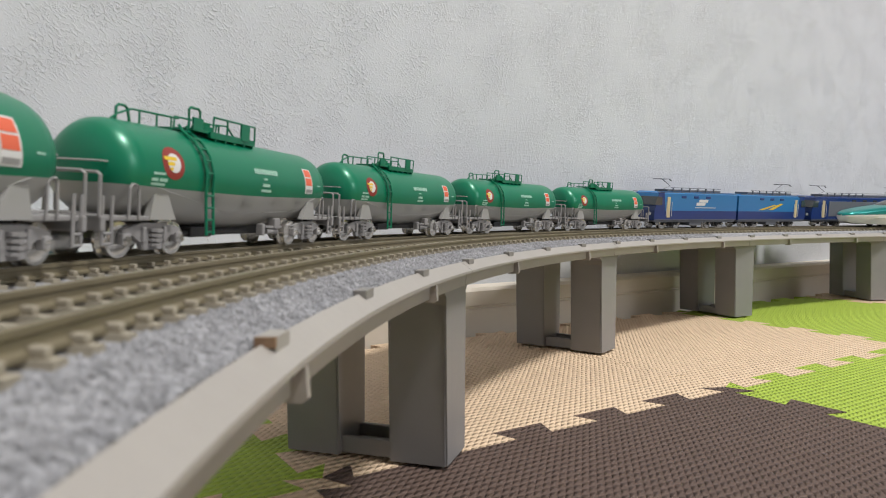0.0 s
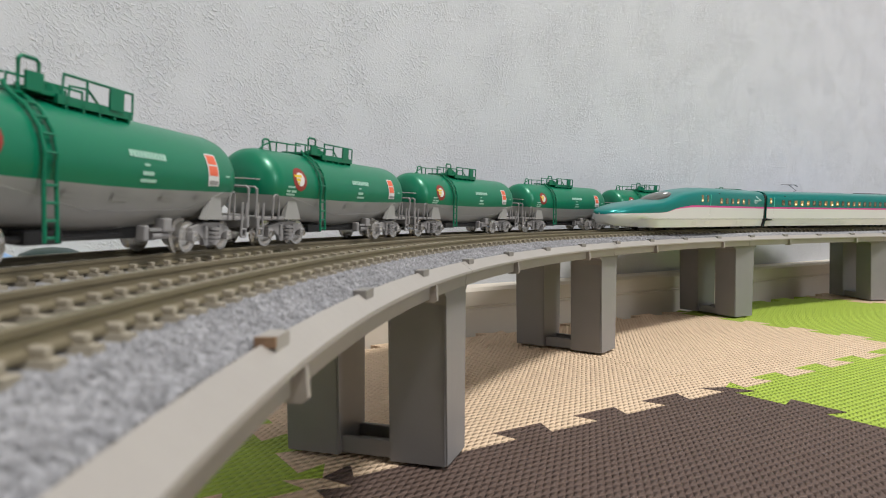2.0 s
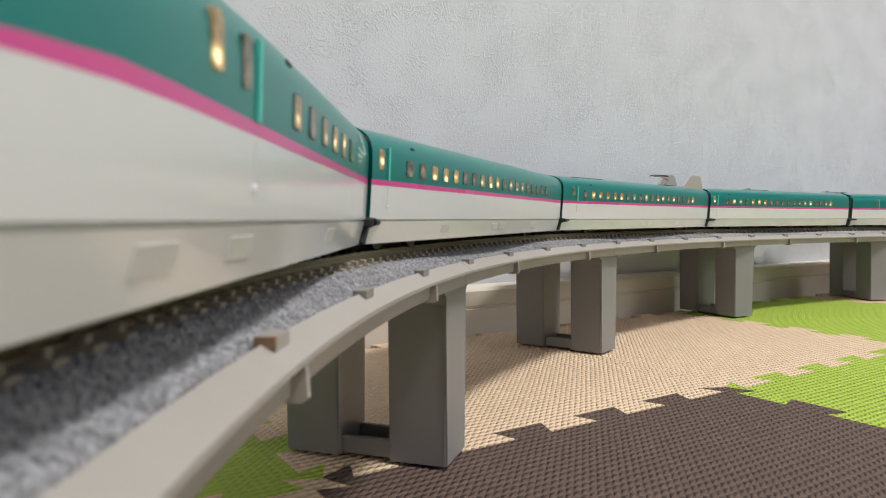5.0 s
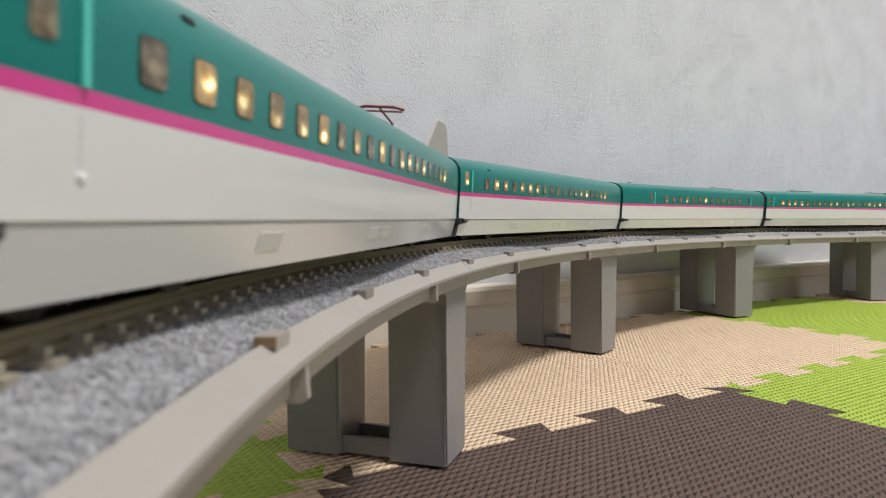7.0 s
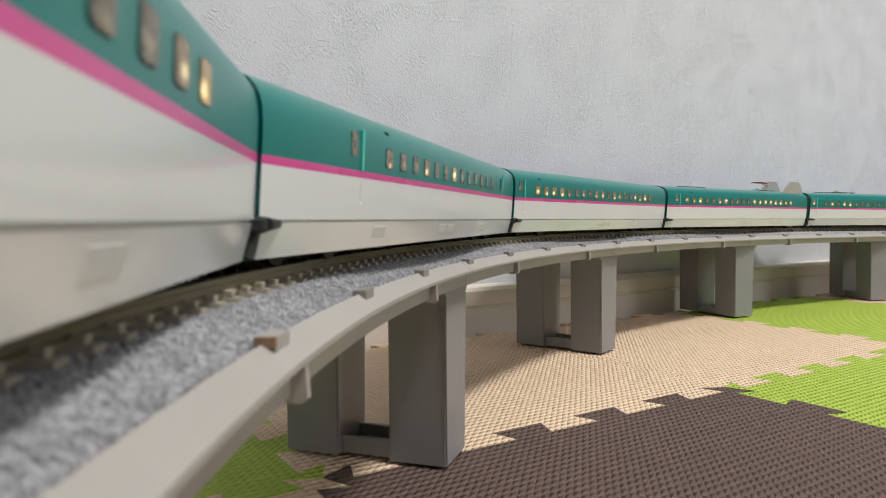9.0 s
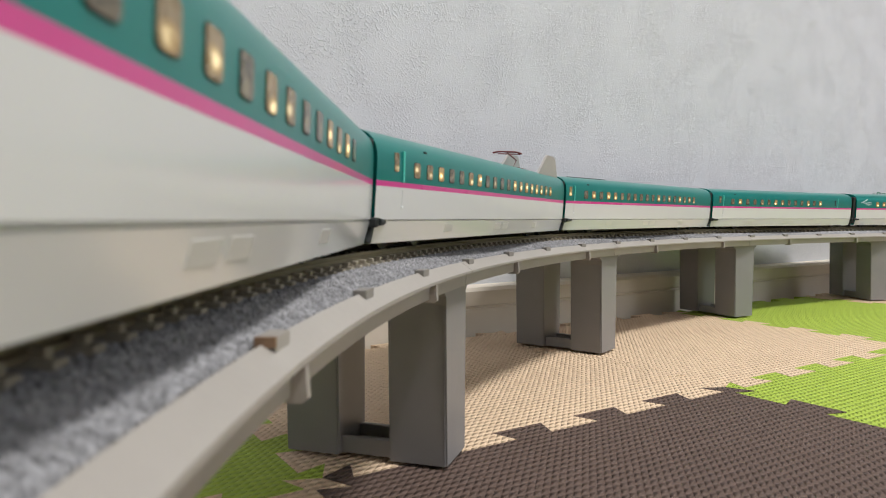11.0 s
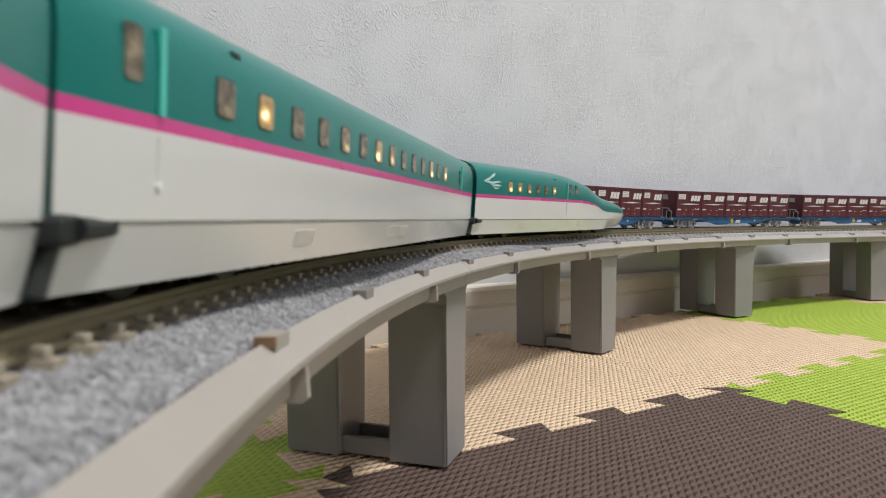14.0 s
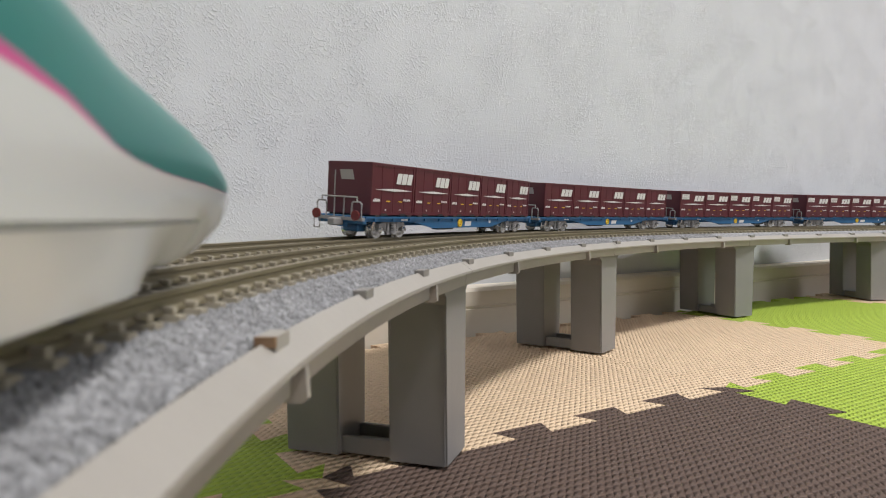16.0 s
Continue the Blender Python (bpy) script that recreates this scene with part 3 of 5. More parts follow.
def e5_section(d):
    """Rows (z, half width, paint) of the body at d metres behind the nose tip; d of None is the plain body."""
    if d is None:
        top, w, b0, b1, bottom = 0.0229, 0.0105, 0.0123, 0.0133, 0.0017
    else:
        top, w = float(np.interp(d, NOSE_D, NOSE_TOP)), float(np.interp(d, NOSE_D, NOSE_W))
        b0 = float(np.interp(d, (0.0, 0.0015, 0.006, 0.036, 0.044, 0.052, 0.064, 0.074), (0.0076, 0.0082, 0.0085, 0.0090, 0.0095, 0.0112, 0.0121, 0.0123)))
        b1 = b0 + float(np.interp(d, (0.044, 0.066), (0.00005, 0.0010)))
        b0, b1 = min(b0, top - 0.0006), min(b1, top - 0.0004)
        bottom = float(np.interp(d, (0.0, 0.0006, 0.002, 0.006, 0.03), (0.0060, 0.0049, 0.0038, 0.0025, 0.0017)))
    low = [bottom, bottom + 0.4 * (0.0060 - bottom), 0.00585, 0.00595, 0.00605, 0.0062]
    if d is not None and d < 0.02:
        k = min(1.0, (b0 - bottom) / 0.0040)
        low = [bottom + k * q for q in (0.0, 0.0006, 0.0009, 0.0011, 0.0013, 0.0015)]
    body = [low[-1] + (b0 - low[-1]) * k / 3 for k in (1, 2, 3)]
    upper = [b1 + (top - b1) * k for k in (0.0, 0.15, 0.35, 0.52, 0.66, 0.77, 0.86, 0.93, 0.975, 0.995, 1.0)]
    rows = [(z, 0) for z in low] + [(z, 0) for z in body] + [(z, 1 if i == 0 else 2) for i, z in enumerate(upper)]
    # ahead of the side skirts the cheeks of the nose tuck in below
    tuck = 0.0 if d is None else float(np.interp(d, (0.027, 0.037), (0.36, 0.0)))

    def cheek(z):
        u = max(0.0, min(1.0, (z - bottom) / max(b0 - bottom, 0.0001)))
        return 1 - tuck * (1 - u) ** 2.2

    return [(z + LIFT, e5_halfwidth(z, w, top) * cheek(z) if i < len(rows) - 1 else 0.0, p) for i, (z, p) in enumerate(rows)]


def e5_body(length, nose):
    bm = bmesh.new()
    half = length / 2
    if nose:
        ds = [0.0, 0.0004, 0.0009, 0.0015, 0.0026, 0.004, 0.0065, 0.0096, 0.0135, 0.018, 0.022, 0.026, 0.031, 0.036, 0.039, 0.042, 0.045, 0.048, 0.051, 0.055, 0.060, 0.066, 0.072, 0.078, 0.083, 0.089, 0.094, 0.125, length]
        stations = [(-half + d, e5_section(d)) for d in ds]
    else:
        stations = [(x, e5_section(None)) for x in (-half, -half * 0.5, 0, half * 0.5, half)]
    rings = []
    for x, rows in stations:
        left = [bm.verts.new((x, -w, z)) for z, w, _ in rows]
        right = [bm.verts.new((x, w, z)) for z, w, _ in rows[:-1]]
        rings.append((left, right + [left[-1]]))
    paints = [p for _, _, p in stations[0][1]]
    for (la, ra), (lb, rb) in zip(rings, rings[1:]):
        for side_a, side_b in ((la, lb), (ra, rb)):
            for k in range(len(paints) - 1):
                bm.faces.new((side_a[k], side_b[k], side_b[k + 1], side_a[k + 1])).material_index = paints[k + 1]
        bm.faces.new((la[0], ra[0], rb[0], lb[0]))
    for (la, ra), paint in ((rings[0], 0 if nose else 2), (rings[-1], 2)):
        bm.faces.new(la + list(reversed(ra[:-1]))).material_index = paint
    return mesh_of("body", bm, [PEARL, PINK, TEAL], smooth=True)


def pane_mesh(w, h, r=0.0005):
    """A rounded pane with a slightly sunk rim, in x and z, facing both ways."""
    bm = bmesh.new()
    pts = []
    for cx, cz, a0 in ((w / 2 - r, h / 2 - r, 0), (-w / 2 + r, h / 2 - r, 90), (-w / 2 + r, -h / 2 + r, 180), (w / 2 - r, -h / 2 + r, 270)):
        for a in (0, 30, 60, 90):
            pts.append((cx + r * math.cos(radians(a0 + a)), cz + r * math.sin(radians(a0 + a))))
    bm_prism(bm, pts, -0.0002, 0.0002)
    return bm


def side_y(z):
    return e5_halfwidth(z - LIFT, 0.0105, 0.0229)


E5_MESH = {}


def e5_windows(t, xs, doors):
    if not E5_MESH:
        E5_MESH["pane"] = mesh_of("window", pane_mesh(0.0028, 0.0030, 0.0005), WINDOW_LIT)
        E5_MESH["rim"] = mesh_of("window_rim", pane_mesh(0.00300, 0.00320, 0.00058), DARK_RUBBER)
        E5_MESH["door"] = mesh_of("door_window", pane_mesh(0.0018, 0.0036, 0.0004), WINDOW_LIT)
        bm = bmesh.new()
        bm_box(bm, -0.00030, 0.00030, -0.00022, 0.00022, -0.0030, 0.0030, 0.00008)
        E5_MESH["rail"] = mesh_of("door_handrail", bm, SHADE_TEAL)
        bm = bmesh.new()
        bm_box(bm, -0.00012, 0.00012, -0.00010, 0.00010, -0.0016, 0.0016)
        E5_MESH["edge"] = mesh_of("door_edge", bm, PEARL)
        # The grip's lens white is a painted glint at the foot of the door line.
        bm = bmesh.new()
        bm_box(bm, -0.00028, 0.00028, -0.00018, 0.00018, -0.00022, 0.00022, 0.00008)
        E5_MESH["grip"] = mesh_of("door_grip", bm, HEADLIGHT)
        E5_MESH["slit"] = mesh_of("end_door_window", pane_mesh(0.0010, 0.0034, 0.0003), DARK_RUBBER)
        bm = bmesh.new()
        bm_box(bm, -0.0026, 0.0026, -0.00010, 0.00010, -0.0009, 0.0009, 0.00006)
        E5_MESH["vent"] = mesh_of("skirt_panel", bm, PANEL_WHITE)
        bm = bmesh.new()
        bm_box(bm, -0.0007, 0.0007, -0.0002, 0.0002, -0.00025, 0.00025, 0.0001)
        E5_MESH["mark"] = mesh_of("side_lamp", bm, DARK_RUBBER)
    for sgn in (-1, 1):
        tilt = math.atan2(side_y(0.0147) - side_y(0.0178), 0.0031)
        for x in xs:
            ob = part("window", E5_MESH["pane"], None, t)
            ob.matrix_basis = Matrix.Translation((x, sgn * (side_y(0.0162) - 0.00008), 0.0162)) @ Matrix.Rotation(-sgn * -tilt, 4, "X")
            rim = part("window_rim", E5_MESH["rim"], None, t)
            rim.matrix_basis = Matrix.Translation((x, sgn * (side_y(0.0162) - 0.00015), 0.0162)) @ Matrix.Rotation(-sgn * -tilt, 4, "X")
        for x in doors:
            ob = part("door_window", E5_MESH["door"], None, t)
            ob.matrix_basis = Matrix.Translation((x, sgn * (side_y(0.0172) - 0.00010), 0.0172)) @ Matrix.Rotation(-sgn * -tilt, 4, "X")
            ob = part("door_handrail", E5_MESH["rail"], None, t)
            ob.matrix_basis = Matrix.Translation((x + 0.0030, sgn * side_y(0.0165), 0.0165)) @ Matrix.Rotation(-sgn * -tilt, 4, "X")
            ob = part("door_edge", E5_MESH["edge"], None, t)
            ob.matrix_basis = Matrix.Translation((x + 0.0030, sgn * (side_y(0.0105) - 0.00002), 0.0105))
            ob = part("door_grip", E5_MESH["grip"], None, t, "small door grip with its glint painted white")
            ob.matrix_basis = Matrix.Translation((x + 0.0030, sgn * (side_y(0.0088) + 0.00002), 0.0088))
            ob = part("side_lamp", E5_MESH["mark"], None, t)
            ob.matrix_basis = Matrix.Translation((x + 0.014, sgn * (side_y(0.0202) - 0.00004), 0.0202)) @ Matrix.Rotation(-sgn * -0.35, 4, "X")


def e5_underside(t, length, ends):
    bm = bmesh.new()
    bm_box(bm, -length / 2 + (0.045 if len(ends) == 1 else 0.008), length / 2 - 0.006, -0.0080, 0.0080, 0.0016, 0.0030)
    part("underframe", bm, UNDER_DARK, t)
    for x in (-0.0547 if len(ends) == 2 else -0.0330, 0.0547):
        bm = bmesh.new()
        for a in (-0.0078, 0.0078):
            for y in (-0.0045, 0.0045):
                bm_cyl(bm, (x + a, y - 0.0008, 0.0027), (x + a, y + 0.0008, 0.0027), 0.0027, 16)
        bm_box(bm, x - 0.011, x + 0.011, -0.0040, 0.0040, 0.0018, 0.0040)
        part("bogie", bm, UNDER_DARK, t)
    for e in ends:
        x = e * length / 2
        bm = bmesh.new()
        bm_box(bm, min(x - e * 0.0004, x + e * 0.0024), max(x - e * 0.0004, x + e * 0.0024), -0.0096, 0.0096, 0.0030, 0.0209, 0.0006)
        part("gangway", bm, DARK_RUBBER, t, "dark rubber bellows between the cars")
    if 1 in ends:
        bm = bmesh.new()
        x = length / 2 + 0.0014
        bm_box(bm, x - 0.0016, x + 0.0012, -0.0118, -0.0085, 0.0050, 0.0068, 0.0004)
        bm_cyl(bm, (x, -0.0117, 0.0060), (x + 0.0060, -0.0124, 0.0060), 0.00075, 10, 0.0005)
        bm_cyl(bm, (x - 0.0002, -0.0106, 0.0054), (x - 0.0012, -0.0102, 0.0022), 0.0006, 8)
        part("damper", bm, DARK_RUBBER, t, "black damper at the car end")


def skirt_panels(t, xs):
    for sgn in (-1, 1):
        for x in xs:
            ob = part("skirt_panel", E5_MESH["vent"], None, t)
            ob.matrix_basis = Matrix.Translation((x, sgn * 0.00998, 0.0044)) @ Matrix.Rotation(-sgn * 0.20, 4, "X")


def roof_gear(t, pantograph):
    """Grey pantograph covers with the folded pantograph between them, and a run of roof cable on insulators."""
    for sgn in (-1, 1):
        bm = bmesh.new()
        bm_prism(bm, [(0.046, 0.0218), (0.0555, 0.0284), (0.0575, 0.0293), (0.0672, 0.0295), (0.0697, 0.0285), (0.0748, 0.0218)], sgn * 0.0072 - 0.0004, sgn * 0.0072 + 0.0004)
        part("pantograph_cover", bm, COVER_GREY, t, "light grey noise screen on the roof")
    bm = bmesh.new()
    bm_tube(bm, [(0.0400, 0.0, 0.0228), (0.0440, 0.0, 0.0262), (0.0330, 0.0, 0.0278)], 0.00025)
    bm_tube(bm, [(0.0330, -0.0050, 0.0276), (0.0330, -0.0030, 0.0281), (0.0330, 0.0030, 0.0281), (0.0330, 0.0050, 0.0276)], 0.0003)
    bm_tube(bm, [(0.0355, -0.0040, 0.0276), (0.0355, 0.0040, 0.0276)], 0.0002)
    bm_box(bm, 0.038, 0.046, -0.003, 0.003, 0.0226, 0.0234)
    part("pantograph", bm, RED_BROWN, t, "dark red single-arm pantograph")
    cable_run(t, -0.049, -0.020)


def cable_run(t, x0, x1):
    bm = bmesh.new()
    y = 0.0030
    bm_tube(bm, [(x0, y, 0.0224), (x0 + 0.001, y, 0.0234), (x1 - 0.001, y, 0.0234), (x1, y, 0.0224)], 0.00022)
    n = max(2, int((x1 - x0) / 0.006))
    for i in range(n + 1):
        x = x0 + 0.001 + (x1 - x0 - 0.002) * i / n
        bm_cyl(bm, (x, y, 0.0222), (x, y, 0.0234), 0.0004, 6)
    part("roof_cable", bm, DARK_RUBBER, t, "black roof cable on insulators")


def build_e5_middle(kind):
    t = thing("passenger_car", "teal and pearl white high-speed train car with magenta stripe", "train car", "cars of the high-speed train")
    length = 0.1515
    part("body", e5_body(length, False), None, t)
    first, pitch, count, door = {"few": (-0.0375, 0.0067, 13, -0.0515), "rear": (-0.0577, 0.0072, 14, -0.0693), "pantograph": (-0.0588, 0.00624, 19, -0.0680)}.get(
        kind, (-0.0605, 0.00624, 19, -0.0724))
    e5_windows(t, [first + pitch * k for k in range(count)], (door,))
    if kind in ("few", "rear"):
        for sgn in (-1, 1):
            ob = part("end_door_window", E5_MESH["slit"], None, t, "dark narrow end door window")
            ob.location = (0.0545, sgn * (side_y(0.0165) - 0.00010), 0.0165)
            ob = part("door_handrail", E5_MESH["rail"], None, t)
            ob.location = (0.0578, sgn * (side_y(0.0165) - 0.00005), 0.0165)
    e5_underside(t, length, (-1, 1))
    skirt_panels(t, (-0.039, -0.0030, 0.0040, 0.036))
    if kind == "pantograph":
        roof_gear(t, True)
    elif kind == "cable":
        cable_run(t, 0.035, 0.074)
    elif kind == "cable_rear":
        cable_run(t, -0.055, -0.020)
    return t


def build_e5_end():
    """The end car with its long nose, tip towards -x."""
    t = thing("nose_car", "teal and pearl white high-speed train end car with long pointed nose", "train car", "cars of the high-speed train")
    ob = part("body", e5_body(E5_END - 0.0022, True), None, t)
    ob.location.x = -0.0011
    h = E5_END / 2
    e5_windows(t, [0.0205 + 0.0069 * k for k in range(6)], (0.0050,))
    e5_underside(t, E5_END - 0.0044, (1,))
    skirt_panels(t, (-0.007, 0.007, 0.044))
    # windshield canopy
    bm = bmesh.new()
    bmesh.ops.create_uvsphere(bm, u_segments=24, v_segments=12, radius=1.0, matrix=Matrix.Translation((-h + 0.0478, 0, 0.0162 + LIFT)) @ Matrix.Rotation(-0.24, 4, "Y") @ Matrix.Diagonal((0.0125, 0.0062, 0.0022, 1)))
    canopy = part("windshield", bm, WINDSHIELD, t, "dark smoked cab windshield", smooth=True)
    for y in (-0.0022, 0.0022):
        bm = bmesh.new()
        bmesh.ops.create_uvsphere(bm, u_segments=12, v_segments=8, radius=1.0, matrix=Matrix.Translation((-h + 0.0513, y - 0.0012, 0.0188 + LIFT)) @ Matrix.Rotation(-0.20, 4, "Y") @ Matrix.Diagonal((0.0022, 0.0010, 0.0004, 1)))
        part("headlight", bm, HEADLIGHT, canopy, "white headlight behind the windshield", smooth=True)
    # cab side door window, and the emblem of a bird, drawn as swept feathers
    for sgn in (-1, 1):
        ob = part("door_window", E5_MESH["door"], None, t)
        ob.matrix_basis = Matrix.Translation((-0.0008, sgn * (side_y(0.0172) - 0.0001), 0.0172)) @ Matrix.Rotation(sgn * 0.06, 4, "X")
        bm = bmesh.new()
        feathers = [[(0, 0.5), (1.4, 1.3), (2.6, 1.8), (3.2, 1.7), (2.4, 1.1), (1.8, 0.7)],
                    [(2.4, 1.9), (3.8, 2.8), (4.8, 3.1), (4.4, 2.6), (3.4, 1.7)],
                    [(0.3, 0.4), (1.8, 0.6), (3.4, 0.5), (5.4, 0.9), (6.8, 0.6), (5.4, 0.4), (3.6, -0.1), (1.8, 0.1)],
                    [(2.2, -0.1), (3.8, -0.3), (5.6, -0.1), (7.0, -0.6), (5.4, -0.7), (3.8, -0.7)],
                    [(3.0, -0.8), (4.4, -1.1), (6.2, -1.2), (4.6, -1.5)]]
        for f in feathers:
            vs = []
            for a, b in f:
                z = 0.0168 + b * 0.0010
                vs.append(bm.verts.new((0.0725 - a * 0.0017, sgn * (side_y(z) + 0.00006), z)))
            bm.faces.new(vs)
        part("bird_emblem", bm, EMBLEM_PALE, t, "pale bird emblem made of swept feathers")
    return t


def build_e5_train():
    cars = []
    first = build_e5_end()
    cars.append(first)
    plain = build_e5_middle("plain")
    panto = build_e5_middle("pantograph")
    cable = build_e5_middle("cable")
    rear = build_e5_middle("cable_rear")
    few, tail = build_e5_middle("few"), build_e5_middle("rear")
    cars += [cable, panto, plain, few, copy_thing(plain, Matrix.Identity(4)), copy_thing(panto, Matrix.Identity(4)), rear, tail]
    cars.append(copy_thing(first, Matrix.Identity(4)))
    return cars


# ---- things on the mats behind the viaduct ----


def build_bag():
    bm = bmesh.new()
    bmesh.ops.create_icosphere(bm, subdivisions=4, radius=0.026)
    for v in bm.verts:
        d = 1 + 0.10 * noise.noise(v.co * 90.0) + 0.05 * noise.noise(v.co * 260.0) + 0.025 * abs(noise.noise(v.co * 520.0))
        v.co *= d
        v.co.z = max(v.co.z, -0.0240)
    ob = new("bag", mesh_of("bag", bm, BAG_BLUE, smooth=True))
    ob.location = (-0.1305, 0.1765, 0.0242)
    tagged(ob, "crumpled pale blue bag on the foam mat", "bag")


def build_tub():
    bm = bmesh.new()
    prof = [(0.0088, 0.0), (0.0092, 0.004), (0.0092, 0.040), (0.0088, 0.0455), (0.0070, 0.0484), (0.0040, 0.0496), (0.0, 0.0500)]
    rings = [[bm.verts.new((r * math.cos(q), r * math.sin(q), z)) for q in (2 * math.pi * k / 32 for k in range(32))] for r, z in prof[:-1]]
    tip = bm.verts.new((0.0, 0.0, prof[-1][1]))
    for a, b in zip(rings, rings[1:]):
        for k in range(32):
            bm.faces.new((a[k], a[(k + 1) % 32], b[(k + 1) % 32], b[k]))
    for k in range(32):
        bm.faces.new((rings[-1][k], rings[-1][(k + 1) % 32], tip))
    bm.faces.new(list(reversed(rings[0])))
    ob = new("tub", mesh_of("tub", bm, TUB_GREEN, smooth=True))
    ob.location = (-0.1010, 0.1725, 0.0001)
    tagged(ob, "dark green plastic tub with rounded top beside a blue bag", "tub")


build_bag()
build_tub()

# ---- the freight train ----


def bogie(t, x, mat, wheel_r=0.0029, base=0.0066):
    """Two axles between cast side frames with springs and axle boxes."""
    bm = bmesh.new()
    for sgn in (-1, 1):
        y0, y1 = sorted((sgn * 0.0061, sgn * 0.0070))
        prof = [(-base - 0.0006, 0.0036), (-base - 0.0006, 0.0046), (-base + 0.0012, 0.0050), (-0.0026, 0.0056), (0.0026, 0.0056), (base - 0.0012, 0.0050),
                (base + 0.0006, 0.0046), (base + 0.0006, 0.0036), (base - 0.0018, 0.0036), (0.0030, 0.0024), (0.0024, 0.0012), (-0.0024, 0.0012), (-0.0030, 0.0024), (-base + 0.0018, 0.0036)]
        bm_prism(bm, [(x + a, z) for a, z in prof], y0, y1)
        for a in (-base, base):
            bm_box(bm, x + a - 0.0009, x + a + 0.0009, min(y0, sgn * 0.0074), max(y1, sgn * 0.0074), 0.0022, 0.0040, 0.0002)
        for z in (0.0018, 0.0026, 0.0034, 0.0042):
            bm_cyl(bm, (x, sgn * 0.0074, z), (x, sgn * 0.0074, z + 0.0005), 0.0012, 10)
        for a in (-0.0026, 0.0026):
            bm_box(bm, x + a - 0.0004, x + a + 0.0004, min(y0, sgn * 0.0076), max(y1, sgn * 0.0076), 0.0024, 0.0050, 0.0002)
    bm_box(bm, x - 0.0018, x + 0.0018, -0.0061, 0.0061, 0.0024, 0.0054)
    b = part("bogie", bm, mat, t)
    for a in (-base, base):
        for sgn in (-1, 1):
            bm = bmesh.new()
            bm_cyl(bm, (x + a, sgn * 0.0038, wheel_r), (x + a, sgn * 0.0043, wheel_r), wheel_r + 0.0005, 28)
            bm_cyl(bm, (x + a, sgn * 0.0043, wheel_r), (x + a, sgn * 0.0058, wheel_r), wheel_r, 28)
            bm_cyl(bm, (x + a, sgn * 0.0058, wheel_r), (x + a, sgn * 0.0060, wheel_r), wheel_r * 0.80, 24, wheel_r * 0.45)
            part("wheel", bm, STEEL, b, "polished steel wheel", smooth=True)
            bm = bmesh.new()
            bm_cyl(bm, (x + a, sgn * 0.0070, wheel_r), (x + a, sgn * 0.0079, wheel_r), 0.0009, 14, 0.0006)
            part("axle_cap", bm, AXLE_BRIGHT, b, "bright axle end", smooth=True)
    return b


TANK_R, TANK_Z, TANK_HALF = 0.0087, 0.0136, 0.0385
SPLIT = -0.0023


def tank_radius(x):
    a = abs(x)
    if a < TANK_HALF - 0.0055:
        return TANK_R
    u = (a - (TANK_HALF - 0.0055)) / 0.0055
    return TANK_R * max(0.0, 1 - u ** 2.6) ** (1 / 2.3)


def sag(x, z):
    """How far the belly of the tank hangs: deeper at the middle, tucked up at the ends."""
    u = max(0.0, (TANK_Z - z) / TANK_R)
    a = abs(x) / TANK_HALF
    return u * (-0.0010 + 0.0026 * min(1.0, a) ** 1.3)


def tank_shell(upper):
    xs = [-TANK_HALF, -TANK_HALF + 0.0001, -TANK_HALF + 0.0004, -TANK_HALF + 0.001, -TANK_HALF + 0.002, -TANK_HALF + 0.0035, -TANK_HALF + 0.0055, -0.024, -0.014, -0.005]
    xs += [-x for x in reversed(xs)]
    bm = bmesh.new()
    rings = []
    n = 25
    for x in xs:
        r = max(tank_radius(x), 0.00001)
        a0 = math.asin(max(-1.0, SPLIT / r)) if r > -SPLIT else -math.pi / 2
        ring = []
        for k in range(n):
            a = a0 + (math.pi - 2 * a0) * k / (n - 1) if upper else math.pi - a0 + (math.pi + 2 * a0) * k / (n - 1)
            z = TANK_Z + r * math.sin(a)
            ring.append(bm.verts.new((x, r * math.cos(a), z + sag(x, z))))
        rings.append(ring)
    for a, b in zip(rings, rings[1:]):
        for k in range(n - 1):
            bm.faces.new((a[k], a[k + 1], b[k + 1], b[k]))
    bmesh.ops.remove_doubles(bm, verts=bm.verts, dist=0.000005)
    return bm


def on_tank(x, v, lift=0.00006):
    """A place on the tank's camera side; v is the arc length above its middle."""
    a = v / TANK_R
    z = TANK_Z + (TANK_R + lift) * math.sin(a)
    return Vector((x, -(TANK_R + lift) * math.cos(a), z + sag(x, z)))


def tank_rect(bm, x0, x1, v0, v1, lift=0.00006):
    n = max(1, int((v1 - v0) / 0.0005))
    rows = [(bm.verts.new(on_tank(x0, v0 + (v1 - v0) * k / n, lift)), bm.verts.new(on_tank(x1, v0 + (v1 - v0) * k / n, lift))) for k in range(n + 1)]
    for a, b in zip(rows, rows[1:]):
        bm.faces.new((a[0], a[1], b[1], b[0]))


def tank_disc(bm, x, v, r, lift):
    rings = [[bm.verts.new(on_tank(x + r * q * math.cos(t), v + r * q * math.sin(t), lift)) for t in (2 * math.pi * k / 24 for k in range(24))] for q in (0.25, 0.5, 0.75, 1.0)]
    bm.faces.new(rings[0])
    for a, b in zip(rings, rings[1:]):
        for k in range(24):
            bm.faces.new((a[k], a[(k + 1) % 24], b[(k + 1) % 24], b[k]))


